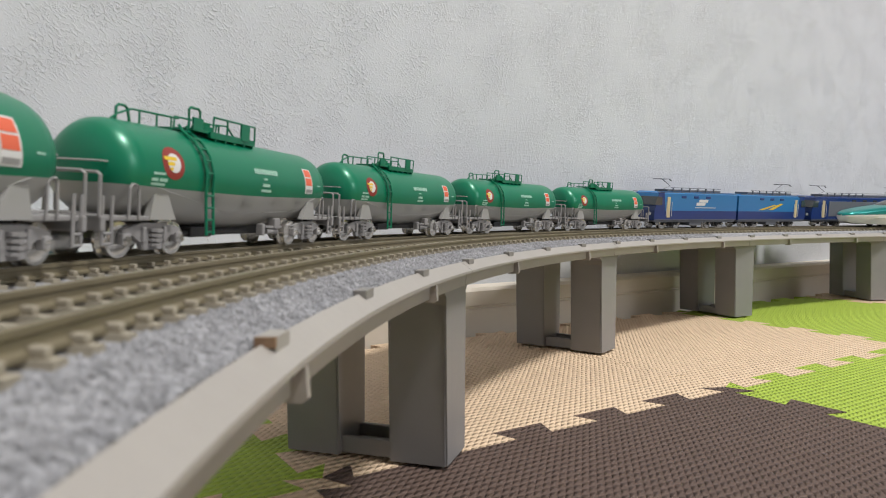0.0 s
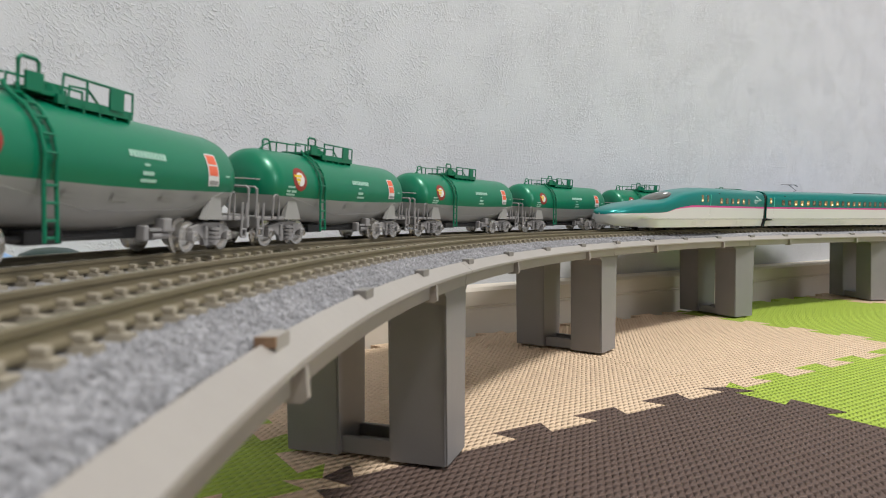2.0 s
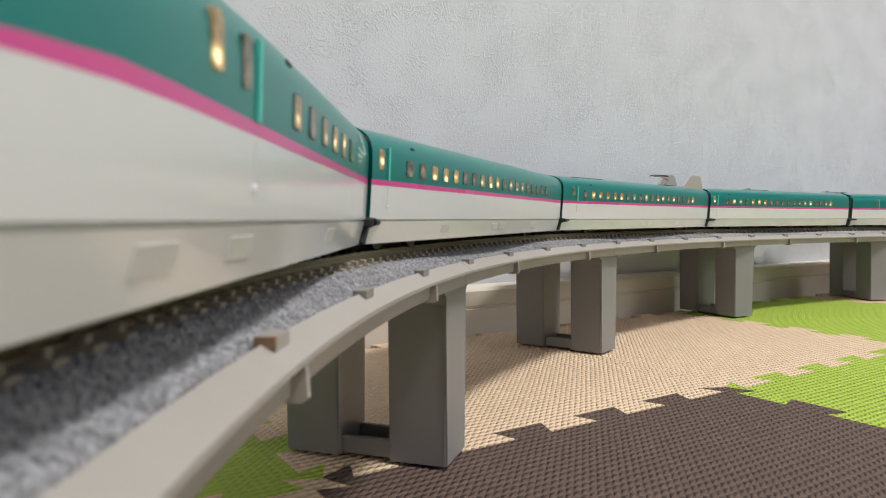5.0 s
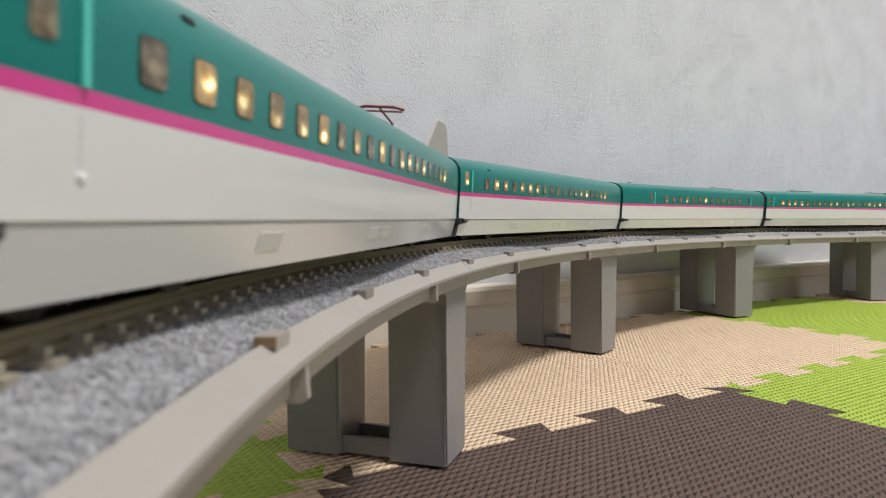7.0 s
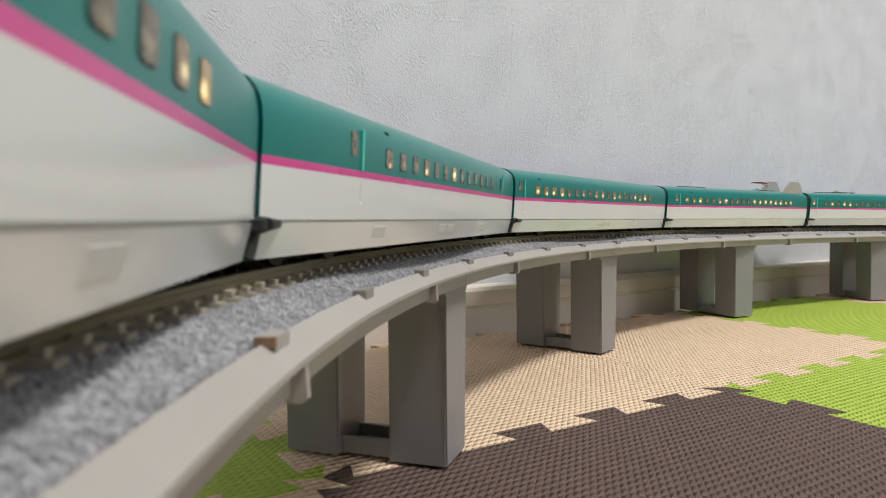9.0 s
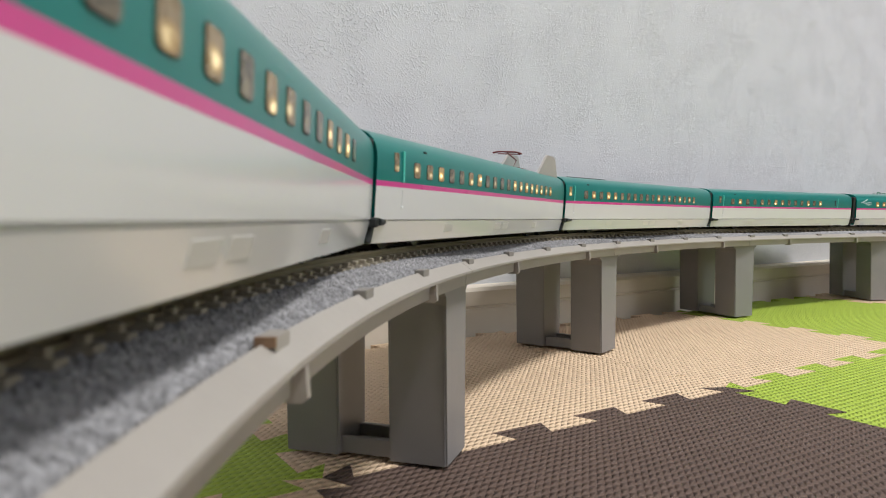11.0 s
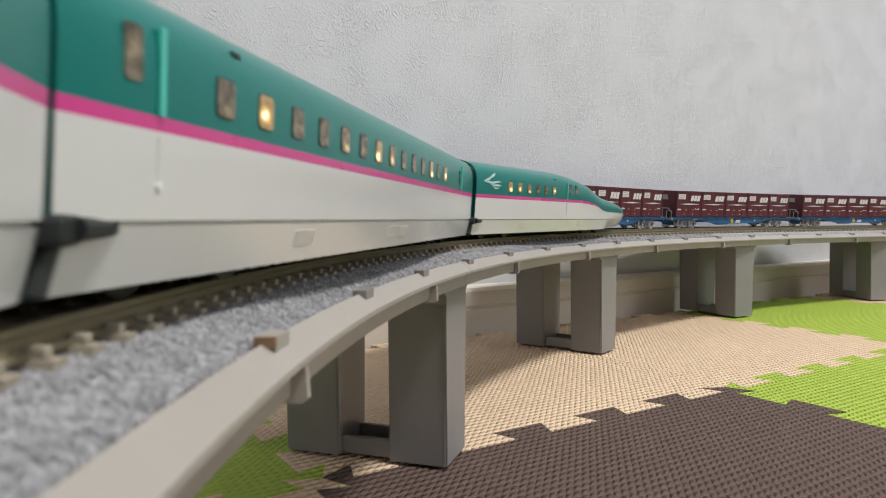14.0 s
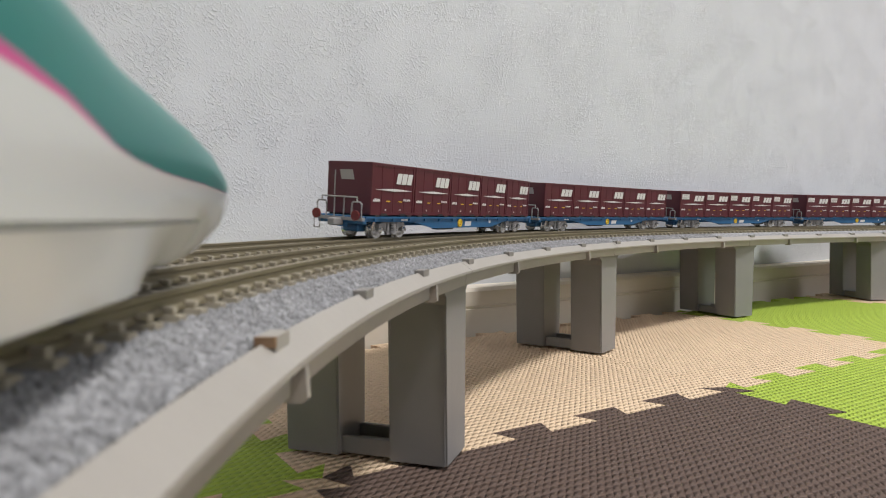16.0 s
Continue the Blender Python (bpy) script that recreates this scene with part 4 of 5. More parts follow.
def build_tank_wagon():
    t = thing("tank_wagon", "green and grey model tank wagon with ladder and top walkway", "tank wagon", "tank wagons of the freight train")
    part("tank_top", tank_shell(True), TANK_GREEN, t, "glossy green upper tank shell", smooth=True)
    part("tank_bottom", tank_shell(False), TANK_GREY, t, "light grey lower tank shell", smooth=True)
    # frame and saddles
    bm = bmesh.new()
    bm_box(bm, -0.0425, 0.0425, -0.0016, 0.0016, 0.0052, 0.0070)
    for e in (-1, 1):
        bm_box(bm, min(e * 0.031, e * 0.0425), max(e * 0.031, e * 0.0425), -0.0078, 0.0078, 0.0060, 0.0068, 0.0002)
        bm_box(bm, min(e * 0.0415, e * 0.0425), max(e * 0.0415, e * 0.0425), -0.0085, 0.0085, 0.0045, 0.0068, 0.0002)
        bm_box(bm, min(e * 0.0425, e * 0.0448), max(e * 0.0425, e * 0.0448), -0.0012, 0.0012, 0.0042, 0.0060, 0.0003)
    part("frame", bm, FRAME_GREY, t)
    for e in (-1, 1):
        bm = bmesh.new()
        for sgn in (-1, 1):
            y0, y1 = sorted((sgn * 0.0068, sgn * 0.0080))
            bm_prism(bm, [(e * 0.0245, 0.0062), (e * 0.0312, 0.0062), (e * 0.0302, 0.0105), (e * 0.0268, 0.0105)], y0, y1)
        part("saddle", bm, TANK_GREY, t, "grey trapezoid saddle plate")
        bm = bmesh.new()
        for sgn in (-1, 1):
            y = sgn * 0.0080
            for x in (e * 0.0350,):
                bm_tube(bm, [(x - 0.0012, y, 0.0062), (x - 0.0010, y, 0.0112), (x - 0.0006, y, 0.0117), (x + 0.0006, y, 0.0117), (x + 0.0010, y, 0.0112), (x + 0.0012, y, 0.0062)], 0.00026)
            bm_tube(bm, [(e * 0.0418, y, 0.0024), (e * 0.0418, y, 0.0098)], 0.00028)
            bm_tube(bm, [(e * 0.0398, y, 0.0024), (e * 0.0398, y, 0.0098)], 0.00028)
            for z in (0.0026, 0.0042):
                bm_tube(bm, [(e * 0.0418, y, z), (e * 0.0398, y, z)], 0.00025)
        bm_tube(bm, [(e * 0.0424, -0.0080, 0.0066), (e * 0.0424, -0.0080, 0.0128), (e * 0.0424, -0.0074, 0.0132), (e * 0.0424, 0.0074, 0.0132), (e * 0.0424, 0.0080, 0.0128), (e * 0.0424, 0.0080, 0.0066)], 0.00028)
        part("handrail", bm, FRAME_GREY, t, "grey end handrails and steps")
        bogie(t, e * 0.0290, FRAME_GREY)
    # ladder
    bm = bmesh.new()
    for x in (-0.0152, -0.0130):
        pts = [(x, -0.0096, 0.0034), (x, -0.0092, 0.0105)] + [tuple(on_tank(x, v, 0.0006)) for v in (0.001, 0.004, 0.007, 0.010)] + [(x, -0.0030, 0.0232)]
        bm_tube(bm, pts, 0.00028)
    for z in (0.0040, 0.0062, 0.0084, 0.0106):
        bm_tube(bm, [(-0.0152, -0.0094, z), (-0.0130, -0.0094, z)], 0.00022)
    for v in (0.001, 0.0032, 0.0054, 0.0076, 0.0098):
        bm_tube(bm, [tuple(on_tank(-0.0152, v, 0.0006)), tuple(on_tank(-0.0130, v, 0.0006))], 0.00022)
    bmesh.ops.translate(bm, verts=bm.verts, vec=(-0.0025, 0.0, 0.0))
    part("ladder", bm, TANK_GREEN, t, "green side ladder")
    # walkway
    bm = bmesh.new()
    top = TANK_Z + TANK_R
    bm_box(bm, -0.0155, 0.0070, -0.0042, 0.0042, top + 0.0002, top + 0.0007)
    part("walkway", bm, TANK_GREEN, t, "green top walkway")
    for x in (-0.0085, -0.005, -0.0015, 0.002, 0.0055):
        bm = bmesh.new()
        bm_box(bm, x, x + 0.0004, -0.0046, 0.0046, top - 0.0012, top + 0.0004)
        part("walkway_beam", bm, TANK_GREEN, t)
    bm = bmesh.new()
    bm_box(bm, -0.0100, 0.0066, -0.0046, -0.0040, top - 0.0006, top + 0.0006)
    part("walkway_edge", bm, TANK_GREEN, t)
    bm = bmesh.new()
    z0, z1 = top + 0.0004, top + 0.0035
    for sgn in (-1, 1):
        y = sgn * 0.0044
        bm_tube(bm, [(-0.0090, y, z0), (-0.0088, y, z1), (0.0066, y, z1), (0.0067, y, z0)], 0.00022)
        for x in (-0.0040, 0.0020):
            bm_tube(bm, [(x, y, z0), (x, y, z1)], 0.0002)
    bm_tube(bm, [(-0.0060, -0.0030, z0), (-0.0058, -0.0030, z0 + 0.0020), (-0.0020, -0.0030, z0 + 0.0022), (0.0010, -0.0030, z0)], 0.0002)
    y = -0.0042
    bm_tube(bm, [(-0.0165, y, z0), (-0.0165, y, z1 + 0.0004), (-0.0160, y, z1 + 0.0008), (-0.0136, y, z1 + 0.0008), (-0.0131, y, z1 + 0.0004), (-0.0131, y, z0)], 0.00028)
    part("railing", bm, TANK_GREEN, t, "thin green walkway railing")
    bm = bmesh.new()
    y = -0.0016
    bm_tube(bm, [(-0.0335, y, top - 0.0004), (-0.0318, y, top + 0.0008), (-0.0285, y, top + 0.0020), (-0.0160, y, top + 0.0022)], 0.0002)
    for x in (-0.0265, -0.0220, -0.0180):
        bm_tube(bm, [(x, y, top - 0.0005), (x, y, top + 0.0020)], 0.00018)
    bm_tube(bm, [(-0.0322, y, top - 0.0006), (-0.0320, y, top + 0.0019), (-0.0314, y, top + 0.0023), (-0.0300, y, top + 0.0023), (-0.0294, y, top + 0.0019), (-0.0288, y, top - 0.0006)], 0.00026)
    part("roof_handrail", bm, TANK_GREEN, t, "thin green hand rail along the tank top")
    for x0, x1, h in ((-0.0158, -0.0128, 0.0026), (0.0008, 0.0040, 0.0034)):
        bm = bmesh.new()
        bm_box(bm, x0, x1, -0.0048, -0.0044, top + 0.0002, top + h)
        part("sign_plate", bm, TANK_GREEN, t)
    bm = bmesh.new()
    bm_cyl(bm, (-0.0060, 0, top - 0.001), (-0.0060, 0, top + 0.0018), 0.0022, 18)
    bm_cyl(bm, (-0.0060, 0, top + 0.0018), (-0.0060, 0, top + 0.0024), 0.0015, 18)
    part("manhole", bm, TANK_GREEN, t)
    # brake gear and valves
    bm = bmesh.new()
    bm_box(bm, 0.0074, 0.0086, -0.0070, -0.0052, 0.0026, 0.0052, 0.0003)
    bm_box(bm, 0.0125, 0.0150, -0.0072, -0.0052, 0.0040, 0.0064, 0.0003)
    bm_cyl(bm, (0.0100, -0.0062, 0.0034), (0.0150, -0.0062, 0.0034), 0.0006, 12)
    bm_box(bm, 0.0090, 0.0165, -0.0068, -0.0056, 0.0042, 0.0047)
    part("valve_gear", bm, FRAME_GREY, t, "grey outlet valves under the tank")
    bm = bmesh.new()
    bm_box(bm, -0.016, 0.016, -0.0012, 0.0012, 0.0026, 0.0046)
    bm_tube(bm, [(-0.022, -0.0036, 0.0034), (0.006, -0.0036, 0.0034)], 0.0005)
    bm_box(bm, -0.0150, -0.0080, -0.0045, -0.0020, 0.0026, 0.0046, 0.0003)
    part("brake_gear", bm, UNDER_DARK, t)
    for x0, x1 in ((0.0095, 0.0140), (-0.0030, 0.0010), (-0.0130, -0.0105), (0.0205, 0.0235)):
        bm = bmesh.new()
        tank_rect(bm, x0, x1, -0.0042, -0.0034, 0.0003)
        tank_rect(bm, x0, x1, -0.0034, -0.0030, 0.0005)
        part("bracket", bm, TANK_GREY, t)
    bm = bmesh.new()
    bm_tube(bm, [tuple(on_tank(-0.0300, -0.0024, 0.0001)), tuple(on_tank(-0.0060, -0.0062, 0.0001)), tuple(on_tank(0.0200, -0.0062, 0.0001)), tuple(on_tank(0.0300, -0.0024, 0.0001))], 0.0001)
    part("seam", bm, TANK_GREY, t)
    for e in (-1, 1):
        bm = bmesh.new()
        bm_tube(bm, [(e * 0.0372, -0.0050, 0.0150), (e * 0.0395, -0.0056, 0.0150), (e * 0.0395, 0.0056, 0.0150), (e * 0.0372, 0.0050, 0.0150)], 0.00018)
        part("grab_rail", bm, TANK_GREY, t)
    # markings on the camera side
    bm = bmesh.new()
    tank_disc(bm, -0.0262, 0.0022, 0.0029, 0.00006)
    em = part("round_emblem", bm, PRINT_RED, t, "round emblem with red ring and white field")
    bm = bmesh.new()
    tank_disc(bm, -0.0261, 0.0022, 0.0017, 0.00011)
    part("emblem_field", bm, PRINT_WHITE, em)
    bm = bmesh.new()
    tank_rect(bm, -0.0286, -0.0254, 0.0026, 0.0032, 0.00016)
    tank_rect(bm, -0.0279, -0.0261, 0.0017, 0.0023, 0.00016)
    tank_rect(bm, -0.0274, -0.0266, 0.0009, 0.0014, 0.00016)
    part("emblem_wing", bm, PRINT_YELLOW, em)
    bm = bmesh.new()
    tank_rect(bm, 0.0238, 0.0278, -0.0012, 0.0050, 0.00006)
    lb = part("hazard_label", bm, PRINT_WHITE, t, "orange and white label plate")
    bm = bmesh.new()
    tank_rect(bm, 0.0242, 0.0274, 0.0008, 0.0026, 0.00011)
    tank_rect(bm, 0.0242, 0.0274, 0.0029, 0.0047, 0.00011)
    part("label_field", bm, PRINT_ORANGE, lb)
    bm = bmesh.new()
    tank_rect(bm, 0.0242, 0.0274, -0.0009, -0.0001, 0.00011)
    part("label_text_bar", bm, FRAME_GREY, lb)
    bm = bmesh.new()
    x = 0.0005
    while x < 0.0095:
        w = random.uniform(0.0005, 0.0009)
        tank_rect(bm, x, x + w, 0.0022, 0.0033)
        x += w + 0.00015
    part("lettering", bm, PRINT_PALE, t, "row of white lettering bars")
    for x0, x1, v0, v1 in ((0.0040, 0.0055, 0.0010, 0.0014), (0.0035, 0.0065, -0.0004, 0.0002), (0.0030, 0.0072, -0.0014, -0.0009), (-0.0315, -0.0285, 0.0000, 0.0004),
                           (-0.0320, -0.0304, -0.0012, -0.0006), (-0.0300, -0.0280, -0.0012, -0.0006), (-0.0320, -0.0285, -0.0020, -0.0015), (0.0305, 0.0322, 0.0008, 0.0011)):
        bm = bmesh.new()
        tank_rect(bm, x0, x1, v0, v1)
        part("lettering_bar", bm, PRINT_PALE, t)
    return t


C_LEN, C_PITCH, C_W, C_H, C_FLOOR = 0.0243, 0.0246, 0.0082, 0.0163, 0.0071


def build_container(labelled):
    t = thing("freight_container", "maroon model freight container with white markings" + (" and white label panel" if labelled else ""), "container",
              "containers on the flat wagons")
    h = C_LEN / 2
    bm = bmesh.new()
    bm_box(bm, -h, h, -C_W, C_W, 0.0004, C_H, 0.0002)
    part("body", bm, MAROON, t)
    for sgn in (-1, 1):
        y = sgn * C_W
        for x0, x1 in ((-h + 0.0001, -h + 0.0010), (h - 0.0010, h - 0.0001), (-0.0002, 0.0002), (-0.0065, -0.0062), (0.0062, 0.0065)):
            bm = bmesh.new()
            proud = 0.00022 if abs(x0) > 0.008 else 0.00009
            bm_box(bm, x0, x1, min(y, y + sgn * proud), max(y, y + sgn * proud), 0.0010, C_H - 0.0006)
            part("side_post", bm, MAROON, t)
        for z0, z1 in ((C_H - 0.0009, C_H - 0.0001), (0.0004, 0.0013)):
            bm = bmesh.new()
            bm_box(bm, -h, h, min(y, y + sgn * 0.00028), max(y, y + sgn * 0.00028), z0, z1)
            part("side_rail", bm, MAROON, t)
        for x in (-0.0052, 0.0052):
            bm = bmesh.new()
            bm_box(bm, x - 0.0016, x + 0.0016, y - 0.0004, y + 0.0004, 0.0002, 0.0009)
            part("fork_pocket", bm, UNDER_DARK, t)
        yy = y + sgn * 0.00030
        a = -sgn

        def quad(bm2, pts):
            bm2.faces.new([bm2.verts.new((x, yy, z)) for x, z in pts])

        # the mark, as slanted plain strokes
        bm = bmesh.new()
        ox, oz, sl = (0.0018, 0.0098, 0.28)

        def stroke(x0, x1, z0, z1):
            quad(bm, [(ox + x0 + z0 * sl, oz + z0), (ox + x1 + z0 * sl, oz + z0), (ox + x1 + z1 * sl, oz + z1), (ox + x0 + z1 * sl, oz + z1)])

        for q in ((-0.0010, 0.0016, 0.0004, 0.0038), (0.0020, 0.0047, 0.0004, 0.0038), (0.0051, 0.0078, 0.0004, 0.0038)):
            stroke(*q)
        quad(bm, [(-0.0105, 0.0082), (0.0, 0.0078), (0.0105, 0.0082), (0.0, 0.0087)])
        for q in ((-0.0112, -0.0106, 0.0045, 0.0051), (-0.0105, -0.0096, 0.0045, 0.0054), (-0.0095, -0.0086, 0.0045, 0.0053), (-0.0085, -0.0076, 0.0045, 0.0053), (0.0055, 0.0063, 0.0049, 0.0056), (0.0065, 0.0073, 0.0049, 0.0055), (0.0075, 0.0083, 0.0049, 0.0055), (0.0085, 0.0095, 0.0049, 0.0055), (-0.0047, -0.0041, 0.0018, 0.0023), (0.0035, 0.0041, 0.0018, 0.0023)):
            quad(bm, [(q[0], q[2]), (q[1], q[2]), (q[1], q[3]), (q[0], q[3])])
        if labelled:
            quad(bm, [(-0.0108, 0.0112), (-0.0040, 0.0112), (-0.0040, 0.0143), (-0.0108, 0.0143)])
        part("marking", bm, PRINT_WHITE, t, "white printed marks")
        bm = bmesh.new()
        for q in ((-0.0042, -0.0020, 0.0045, 0.0048), (0.0025, 0.0048, 0.0045, 0.0048)):
            quad(bm, [(q[0], q[2]), (q[1], q[2]), (q[1], q[3]), (q[0], q[3])])
        part("yellow_mark", bm, PRINT_YELLOW, t)
        if labelled:
            yy = y + sgn * 0.00034
            bm = bmesh.new()
            for x0, x1, z in ((-0.0098, -0.0056, 0.0135), (-0.0102, -0.0046, 0.0126), (-0.0102, -0.0050, 0.0121), (-0.0102, -0.0060, 0.0116)):
                quad(bm, [(x0, z), (x1, z), (x1, z + 0.0002), (x0, z + 0.0002)])
            part("label_text_bar", bm, COVER_GREY, t)
    for e in (-1, 1):
        bm = bmesh.new()
        x = e * (h + 0.0001)
        bm.faces.new([bm.verts.new((x, yv, z)) for yv, z in ((-0.0020, 0.0108), (0.0030, 0.0108), (0.0038, 0.0138), (-0.0012, 0.0138))])
        bm.faces.new([bm.verts.new((x, yv, z)) for yv, z in ((0.0052, 0.0060), (0.0057, 0.0060), (0.0057, 0.0135), (0.0052, 0.0135))])
        part("end_marking", bm, COVER_GREY, t)
    return t


W_PITCH = 0.1395


def build_flat_wagon(last):
    t = thing("container_flat_wagon", "blue model container flat wagon" + (" with red tail discs" if last else " under maroon boxes"),
              "flat wagon", "container wagons of the freight train")
    bm = bmesh.new()
    prof = [(-0.0640, 0.0070), (0.0640, 0.0070), (0.0640, 0.0054), (0.0360, 0.0052), (0.0230, 0.0030), (-0.0230, 0.0030), (-0.0360, 0.0052), (-0.0640, 0.0054)]
    for sgn in (-1, 1):
        y0, y1 = sorted((sgn * 0.0074, sgn * 0.0082))
        bm_prism(bm, prof, y0, y1)
        bm_box(bm, -0.0640, 0.0640, min(sgn * 0.0074, sgn * 0.0088), max(sgn * 0.0074, sgn * 0.0088), 0.0064, 0.0070)
    for k in range(-6, 7):
        for sgn in (-1, 1):
            x = k * 0.0098
            bm_box(bm, x - 0.0004, x + 0.0004, min(sgn * 0.0080, sgn * 0.0087), max(sgn * 0.0080, sgn * 0.0087), 0.0056, 0.0070)
    bm_box(bm, -0.0640, 0.0640, -0.0074, 0.0074, 0.0058, 0.0069)
    bm_box(bm, -0.0640, 0.0640, -0.0020, 0.0020, 0.0036, 0.0060)
    for e in (-1, 1):
        bm_box(bm, min(e * 0.0632, e * 0.0650), max(e * 0.0632, e * 0.0650), -0.0086, 0.0086, 0.0046, 0.0070, 0.0003)
        bm_box(bm, min(e * 0.0500, e * 0.0600), max(e * 0.0500, e * 0.0600), -0.0030, 0.0030, 0.0020, 0.0060, 0.0006)
    part("frame", bm, WAGON_BLUE, t)
    for k in range(5):
        for q in (-0.0090, 0.0090):
            x = (k - 2) * C_PITCH + q
            bm = bmesh.new()
            bm_box(bm, x - 0.0012, x + 0.0012, -0.0088, 0.0088, 0.0069, 0.0075)
            part("twist_lock", bm, UNDER_DARK, t)
    for x0, x1 in ((-0.018, -0.006), (0.020, 0.030)):
        bm = bmesh.new()
        bm_box(bm, x0, x1, -0.0070, -0.0042, 0.0023, 0.0050, 0.0004)
        part("brake_tank", bm, UNDER_DARK, t)
    for e in (-1, 1):
        bogie(t, e * 0.0475, FRAME_GREY)
        bm = bmesh.new()
        bm_box(bm, min(e * 0.0650, e * 0.0695), max(e * 0.0650, e * 0.0695), -0.0013, 0.0013, 0.0040, 0.0062, 0.0004)
        part("coupler", bm, FRAME_GREY, t)
    bm = bmesh.new()
    x = -0.0658
    bm_tube(bm, [(x + 0.002, -0.0084, 0.0062), (x, -0.0084, 0.0066), (x, -0.0084, 0.0106), (x, -0.0078, 0.0112), (x, -0.0052, 0.0112), (x, -0.0048, 0.0106), (x, -0.0048, 0.0066)], 0.00028)
    bm_tube(bm, [(x + 0.002, 0.0084, 0.0062), (x, 0.0084, 0.0066), (x, 0.0084, 0.0106), (x, 0.0078, 0.0112), (x, 0.0052, 0.0112), (x, 0.0048, 0.0106), (x, 0.0048, 0.0066)], 0.00028)
    bm_tube(bm, [(x, -0.0066, 0.0112), (x, -0.0066, 0.0126), (x, 0.0066, 0.0126), (x, 0.0066, 0.0112)], 0.00028)
    for y in (-0.0018, 0.0018):
        bm_tube(bm, [(x, y, 0.0064), (x, y, 0.0126)], 0.00022)
    bm_box(bm, x - 0.0003, x + 0.0010, -0.0090, 0.0090, 0.0056, 0.0066)
    bm_tube(bm, [(x, 0.0094, 0.0060), (x, 0.0094, 0.0028), (x, 0.0072, 0.0028), (x, 0.0072, 0.0060)], 0.00026)
    part("end_railing", bm, FRAME_GREY, t, "grey platform railing")
    if last:
        for y in (-0.0066, 0.0082):
            bm = bmesh.new()
            bm_cyl(bm, (x - 0.0008, y, 0.0072), (x - 0.0002, y, 0.0072), 0.0015, 20)
            part("tail_disc", bm, DISC_RED, t, "round red tail disc")
    y = -0.00826
    for pts in (((0.0, 0.0036), (0.0050, 0.0036), (0.0056, 0.0054), (0.0006, 0.0054)), ((-0.0440, 0.0057), (-0.0400, 0.0057), (-0.0400, 0.0062), (-0.0440, 0.0062)),
                ((0.0210, 0.0046), (0.0225, 0.0046), (0.0225, 0.0056), (0.0210, 0.0056))):
        bm = bmesh.new()
        bm.faces.new([bm.verts.new((a, y, z)) for a, z in pts])
        part("marking", bm, PRINT_WHITE, t, "white printed marks")
    bm = bmesh.new()
    ring = [(-0.0040 + 0.0013 * math.cos(2 * math.pi * k / 20), -0.0084, 0.0048 + 0.0013 * math.sin(2 * math.pi * k / 20)) for k in range(21)]
    bm_tube(bm, ring, 0.00035)
    for k in range(3):
        a = math.pi / 2 + 2 * math.pi * k / 3
        bm_tube(bm, [(-0.0040, -0.0084, 0.0048), (-0.0040 + 0.0013 * math.cos(a), -0.0084, 0.0048 + 0.0013 * math.sin(a))], 0.00032)
    part("brake_wheel", bm, PRINT_YELLOW, t, "yellow round brake wheel")
    return t


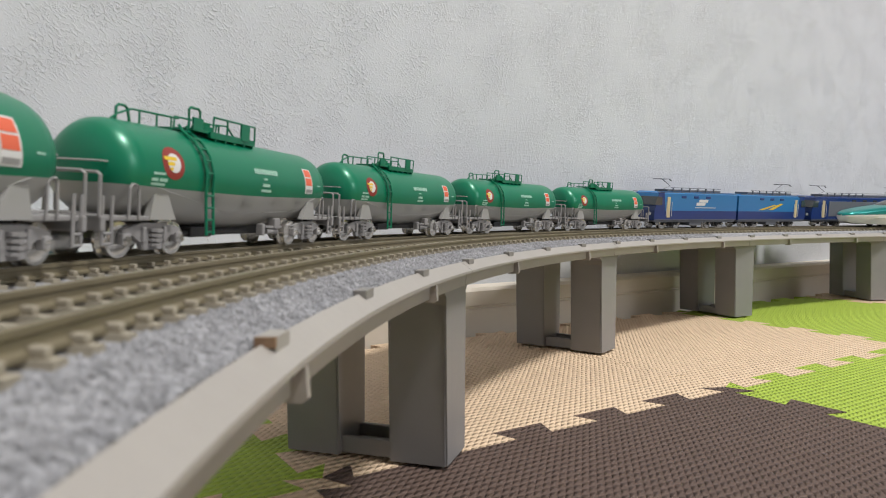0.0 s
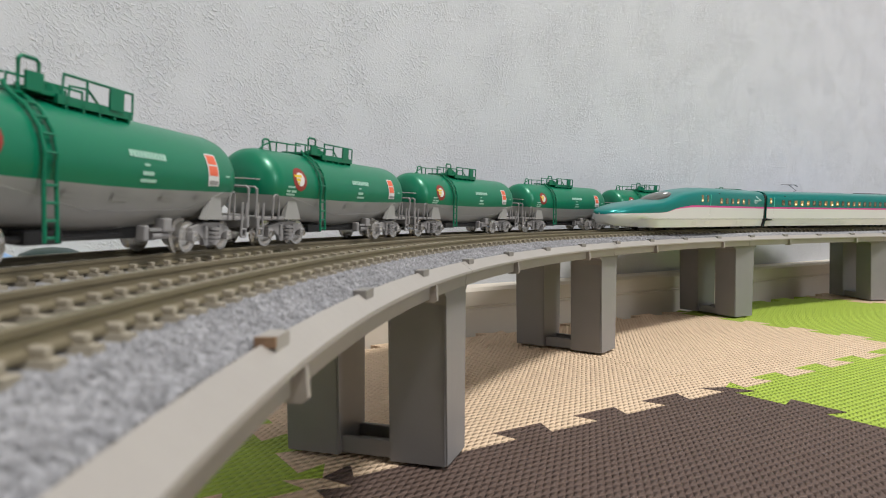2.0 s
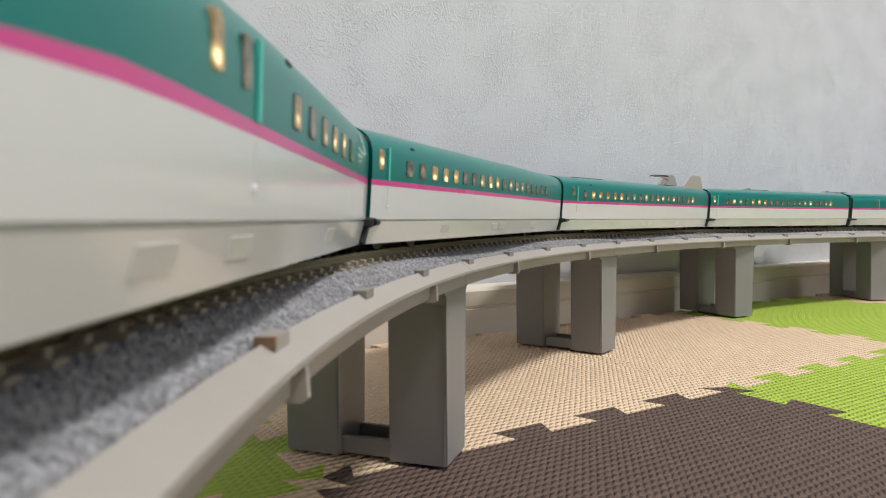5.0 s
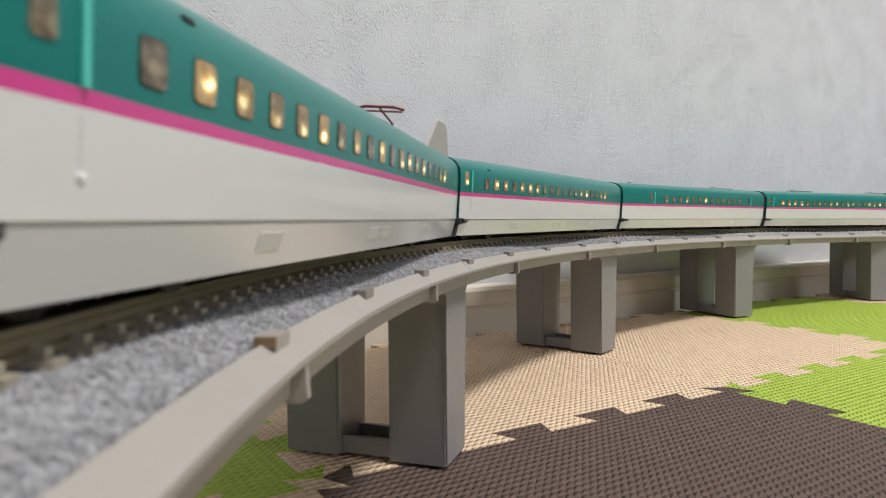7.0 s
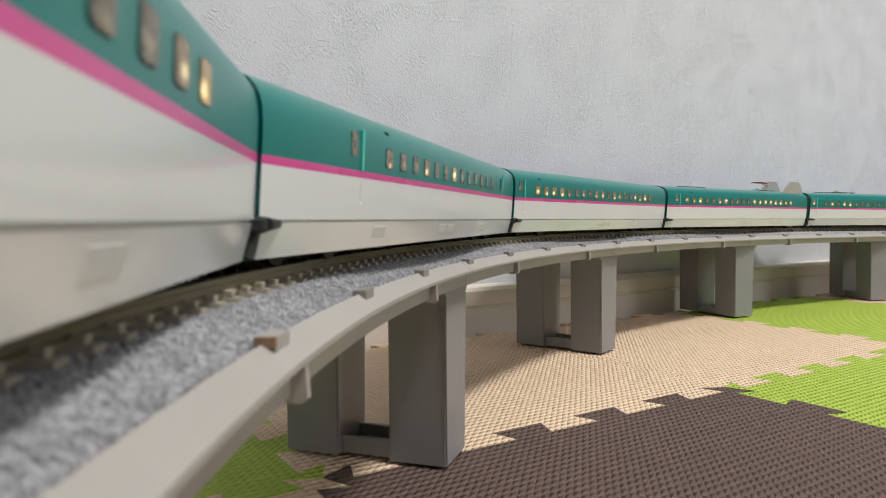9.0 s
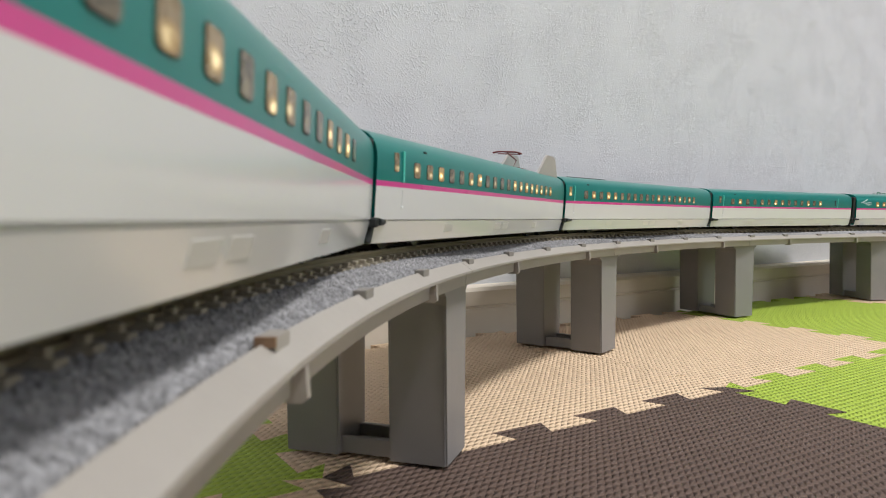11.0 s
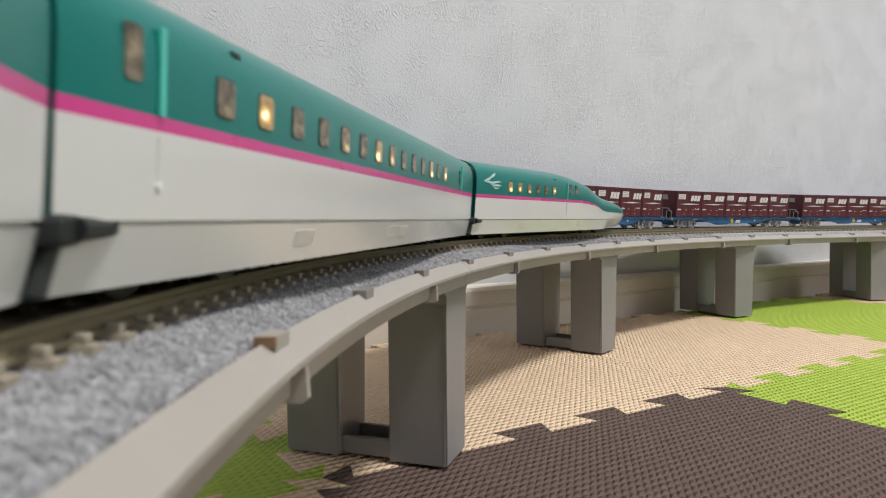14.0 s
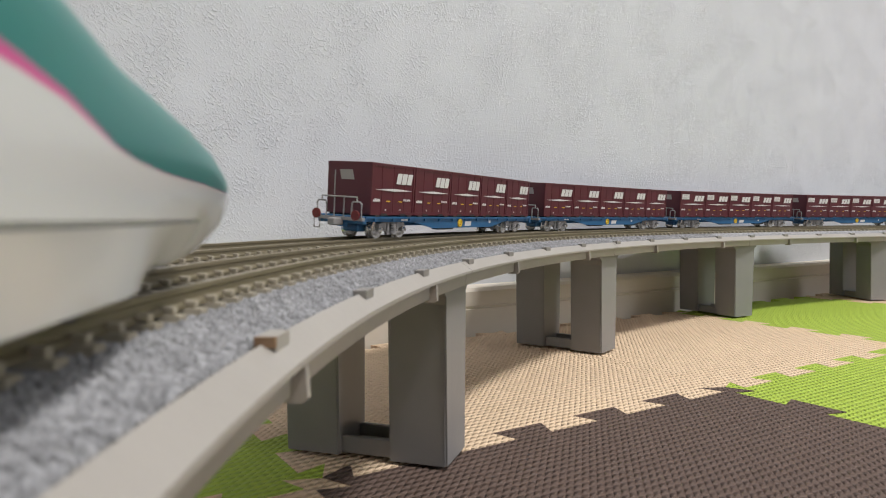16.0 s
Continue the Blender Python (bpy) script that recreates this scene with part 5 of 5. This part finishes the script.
def build_loco(two_tone):
    """A boxy electric locomotive in two halves, or one in plain navy."""
    t = thing("electric_locomotive", "bright blue and navy twin-unit model electric locomotive" if two_tone else "dark navy model electric locomotive with grey side panel",
              "locomotive", "locomotives of the freight train")
    halves = (-0.0415, 0.0415) if two_tone else (0.0,)
    ln = 0.0405 if two_tone else 0.0600
    for i, c in enumerate(halves):
        cab = (-1,) if (two_tone and i == 0) else ((1,) if two_tone else (-1, 1))
        x0, x1 = c - ln, c + ln
        s0 = 0.0030 if -1 in cab else 0.0
        s1 = 0.0030 if 1 in cab else 0.0
        bm = bmesh.new()
        bm_prism(bm, [(x0, 0.0055), (x1, 0.0055), (x1, 0.0112), (x0, 0.0112)], -0.0094, 0.0094)
        part("lower_body", bm, LOCO_NAVY, t)
        bm = bmesh.new()
        bm_prism(bm, [(x0, 0.0112), (x1, 0.0112), (x1 - s1, 0.0215), (x1 - s1 - 0.002, 0.0228), (x0 + s0 + 0.002, 0.0228), (x0 + s0, 0.0215)], -0.0093, 0.0093)
        es = [e for e in bm.edges if all(v.co.z > 0.0225 for v in e.verts) and abs(e.verts[0].co.y - e.verts[1].co.y) < 1e-5]
        bmesh.ops.bevel(bm, geom=es, offset=0.0015, segments=3, affect="EDGES")
        part("upper_body", bm, LOCO_BLUE if two_tone else LOCO_NAVY, t)
        if not two_tone:
            bm = bmesh.new()
            bm_box(bm, c - 0.042, c + 0.042, -0.0096, 0.0096, 0.0080, 0.0190, 0.0002)
            part("side_panel", bm, LOCO_GREY, t, "grey louvred side panel")
        bm = bmesh.new()
        bm_box(bm, x0 + 0.016, x1 - 0.012, -0.0050, 0.0050, 0.0226, 0.0242, 0.0004)
        for k in range(6):
            bm_cyl(bm, (x0 + 0.02 + k * 0.008, -0.0060, 0.0226), (x0 + 0.02 + k * 0.008, -0.0060, 0.0252), 0.0005, 6)
        bm_tube(bm, [(x0 + 0.018, -0.0060, 0.0252), (x1 - 0.014, -0.0060, 0.0252)], 0.0002)
        part("roof_equipment", bm, LOCO_GREY, t)
        for e in cab:
            xe = x0 if e < 0 else x1
            bm = bmesh.new()
            bm_prism(bm, [(xe + e * 0.0001, 0.0112), (xe - e * 0.0095, 0.0112), (xe - e * 0.0080, 0.0226), (xe - e * 0.0032, 0.0218)], -0.0095, 0.0095)
            part("cab_face", bm, LOCO_NAVY, t)
            bm = bmesh.new()
            bm_prism(bm, [(xe + e * 0.0002, 0.0146), (xe - e * 0.0062, 0.0146), (xe - e * 0.0062, 0.0192), (xe - e * 0.0018, 0.0196)], -0.0097, 0.0097)
            part("cab_window", bm, GLASS_DARK, t)
            bm = bmesh.new()
            bm_box(bm, xe - e * 0.0125 - 0.0014, xe - e * 0.0125 + 0.0014, -0.0096, 0.0096, 0.0070, 0.0195, 0.0002)
            part("cab_door", bm, CREAM, t, "cream cab door")
            # single-arm pantograph
            xp = xe - e * 0.0125
            bm = bmesh.new()
            bm_tube(bm, [(xp - e * 0.004, 0, 0.0236), (xp - e * 0.012, 0, 0.0262), (xp - e * 0.004, 0, 0.0302)], 0.0003)
            bm_box(bm, xp - e * 0.004 - 0.0022, xp - e * 0.004 + 0.0022, -0.0050, 0.0050, 0.0301, 0.0305)
            bm_tube(bm, [(xp - e * 0.004, -0.0050, 0.0303), (xp - e * 0.004, -0.0070, 0.0292)], 0.0003)
            part("pantograph", bm, LOCO_GREY, t, "raised grey pantograph")
        for e in cab:
            xe = x0 if e < 0 else x1
            for y in (-0.0060, 0.0060):
                bm = bmesh.new()
                bm_cyl(bm, (xe, y, 0.0094), (xe + e * 0.0005, y, 0.0094), 0.0010, 12)
                part("headlight", bm, HEADLIGHT, t, "small white headlight")
            bm = bmesh.new()
            for sgn in (-1, 1):
                for q in (-0.0150, -0.0102):
                    bm_tube(bm, [(xe + e * q, sgn * 0.0098, 0.0078), (xe + e * q, sgn * 0.0098, 0.0165)], 0.00018)
            part("cab_handrail", bm, PRINT_WHITE, t)
        bm = bmesh.new()
        for sgn in (-1, 1):
            bm_box(bm, x0 + 0.0015, x1 - 0.0015, min(sgn * 0.0093, sgn * 0.0096), max(sgn * 0.0093, sgn * 0.0096), 0.0222, 0.0226)
            bm_box(bm, x0 + 0.0005, x1 - 0.0005, min(sgn * 0.0093, sgn * 0.00955), max(sgn * 0.0093, sgn * 0.00955), 0.0056, 0.0060)
        part("side_moulding", bm, LOCO_GREY, t)
        bm = bmesh.new()
        for k in (-0.014, -0.002, 0.010):
            bm_box(bm, c + k - 0.0024, c + k + 0.0024, -0.0095, 0.0095, 0.0188, 0.0204, 0.0003)
        part("side_vents", bm, LOCO_NAVY if two_tone else UNDER_DARK, t)
        if two_tone:
            bm = bmesh.new()
            y = -0.00945
            if i == 0:
                for q in ((-0.002, 0.0145), (0.0005, 0.0165)):
                    bm.faces.new([bm.verts.new((c + q[0] + a, y, q[1] + b)) for a, b in ((0, 0), (0.009, 0), (0.0096, 0.0018), (0.0006, 0.0018))])
                bm.faces.new([bm.verts.new((c + a, y, z)) for a, z in ((-0.003, 0.0130), (0.018, 0.0130), (0.018, 0.0134), (-0.003, 0.0134))])
                part("marking", bm, PRINT_WHITE, t, "white printed marks")
            else:
                bm.faces.new([bm.verts.new((c + a, y, z)) for a, z in ((-0.018, 0.0122), (-0.012, 0.0122), (0.004, 0.0158), (0.000, 0.0158))])
                bm.faces.new([bm.verts.new((c + a, y, z)) for a, z in ((-0.006, 0.0124), (0.000, 0.0124), (0.012, 0.0168), (0.008, 0.0168))])
                part("marking", bm, PRINT_YELLOW, t, "yellow and grey swept marks")
        bm = bmesh.new()
        bm_box(bm, x0 + 0.001, x1 - 0.001, -0.0088, 0.0088, 0.0042, 0.0056)
        bm_box(bm, c - 0.006, c + 0.006, -0.0085, 0.0085, 0.0020, 0.0050, 0.0004)
        part("underframe", bm, LOCO_GREY, t)
        for b in (-0.022, 0.022):
            bogie(t, c + b * (1.0 if two_tone else 1.5), UNDER_DARK, 0.0031)
    return t


def build_freight():
    tanks = [build_tank_wagon()]
    tanks += [copy_thing(tanks[0], Matrix.Identity(4)) for _ in range(5)]
    first, last = build_flat_wagon(False), build_flat_wagon(True)
    flats = [first] + [copy_thing(first, Matrix.Identity(4)) for _ in range(4)] + [last]
    labelled, plain = build_container(True), build_container(False)
    boxes = []
    for w in range(6):
        row = []
        for k in range(5):
            src = labelled if w < 4 else plain
            row.append(src if (w, k) in ((0, 0), (4, 0)) else copy_thing(src, Matrix.Identity(4)))
        boxes.append(row)
    return tanks, flats, boxes, build_loco(True), build_loco(False)


E5_CARS = build_e5_train()
TANKS, FLATS, BOXES, LOCO_FRONT, LOCO_LEAD = build_freight()

# ---- what moves ----
TIMES = [0.5 * i for i in range(33)]
E5_T = (0, 1, 2, 2.5, 3, 3.5, 4, 7, 9, 12.5, 13, 13.5, 14.5, 15, 16)
E5_S = (0.736, 0.607, 0.478, 0.417, 0.3555, 0.2925, 0.229, -0.1475, -0.412, -0.8723, -0.940, -1.0057, -1.141, -1.2110, -1.349)
FR_T = (0, 0.5, 1, 2, 2.5, 3, 3.5, 14.5, 15, 15.5, 16)
FR_A = (-0.0960, -0.0637, -0.0279, 0.0428, 0.0788, 0.1134, 0.1476, 0.9156, 0.949, 0.9865, 1.0242)


def motions():
    bogies = 0.0547
    for i, car in enumerate(E5_CARS):
        rows = []
        for t in TIMES:
            joint = float(np.interp(t, E5_T, E5_S))
            if i == 0:
                mid = joint - E5_END / 2
            elif i == 9:
                mid = joint + 8 * E5_PITCH + E5_END / 2 + 0.0020
            else:
                mid = joint + (i - 0.5) * E5_PITCH
            m = on_rails(mid - bogies, mid + bogies, 0.0, RAIL_Z)
            if i == 9:
                m = on_rails(mid - bogies, mid + bogies, 0.0, RAIL_Z) @ Matrix.Rotation(math.pi, 4, "Z")
            rows.append((t, m))
        walk(car, rows)
    z = RAIL_Z

    def freight(ob, offset, half, local=None):
        rows = []
        for t in TIMES:
            a = float(np.interp(t, FR_T, FR_A)) + offset
            m = on_rails(s_outer(a - half), s_outer(a + half), -OUTER, z)
            rows.append((t, m @ local if local else m))
        walk(ob, rows)

    for k, ob in enumerate(TANKS):
        freight(ob, (k + 0.5) * 0.0897, 0.0290)
    for w, ob in enumerate(FLATS):
        off = -(w + 0.5) * W_PITCH
        freight(ob, off, 0.0475)
        for k, box in enumerate(BOXES[w]):
            freight(box, off, 0.0475, Matrix.Translation(((k - 2) * C_PITCH, 0, C_FLOOR)))
    freight(LOCO_FRONT, 6 * 0.0897 + 0.0885, 0.055)
    freight(LOCO_LEAD, 6 * 0.0897 + 0.175 + 0.0625, 0.033)


motions()
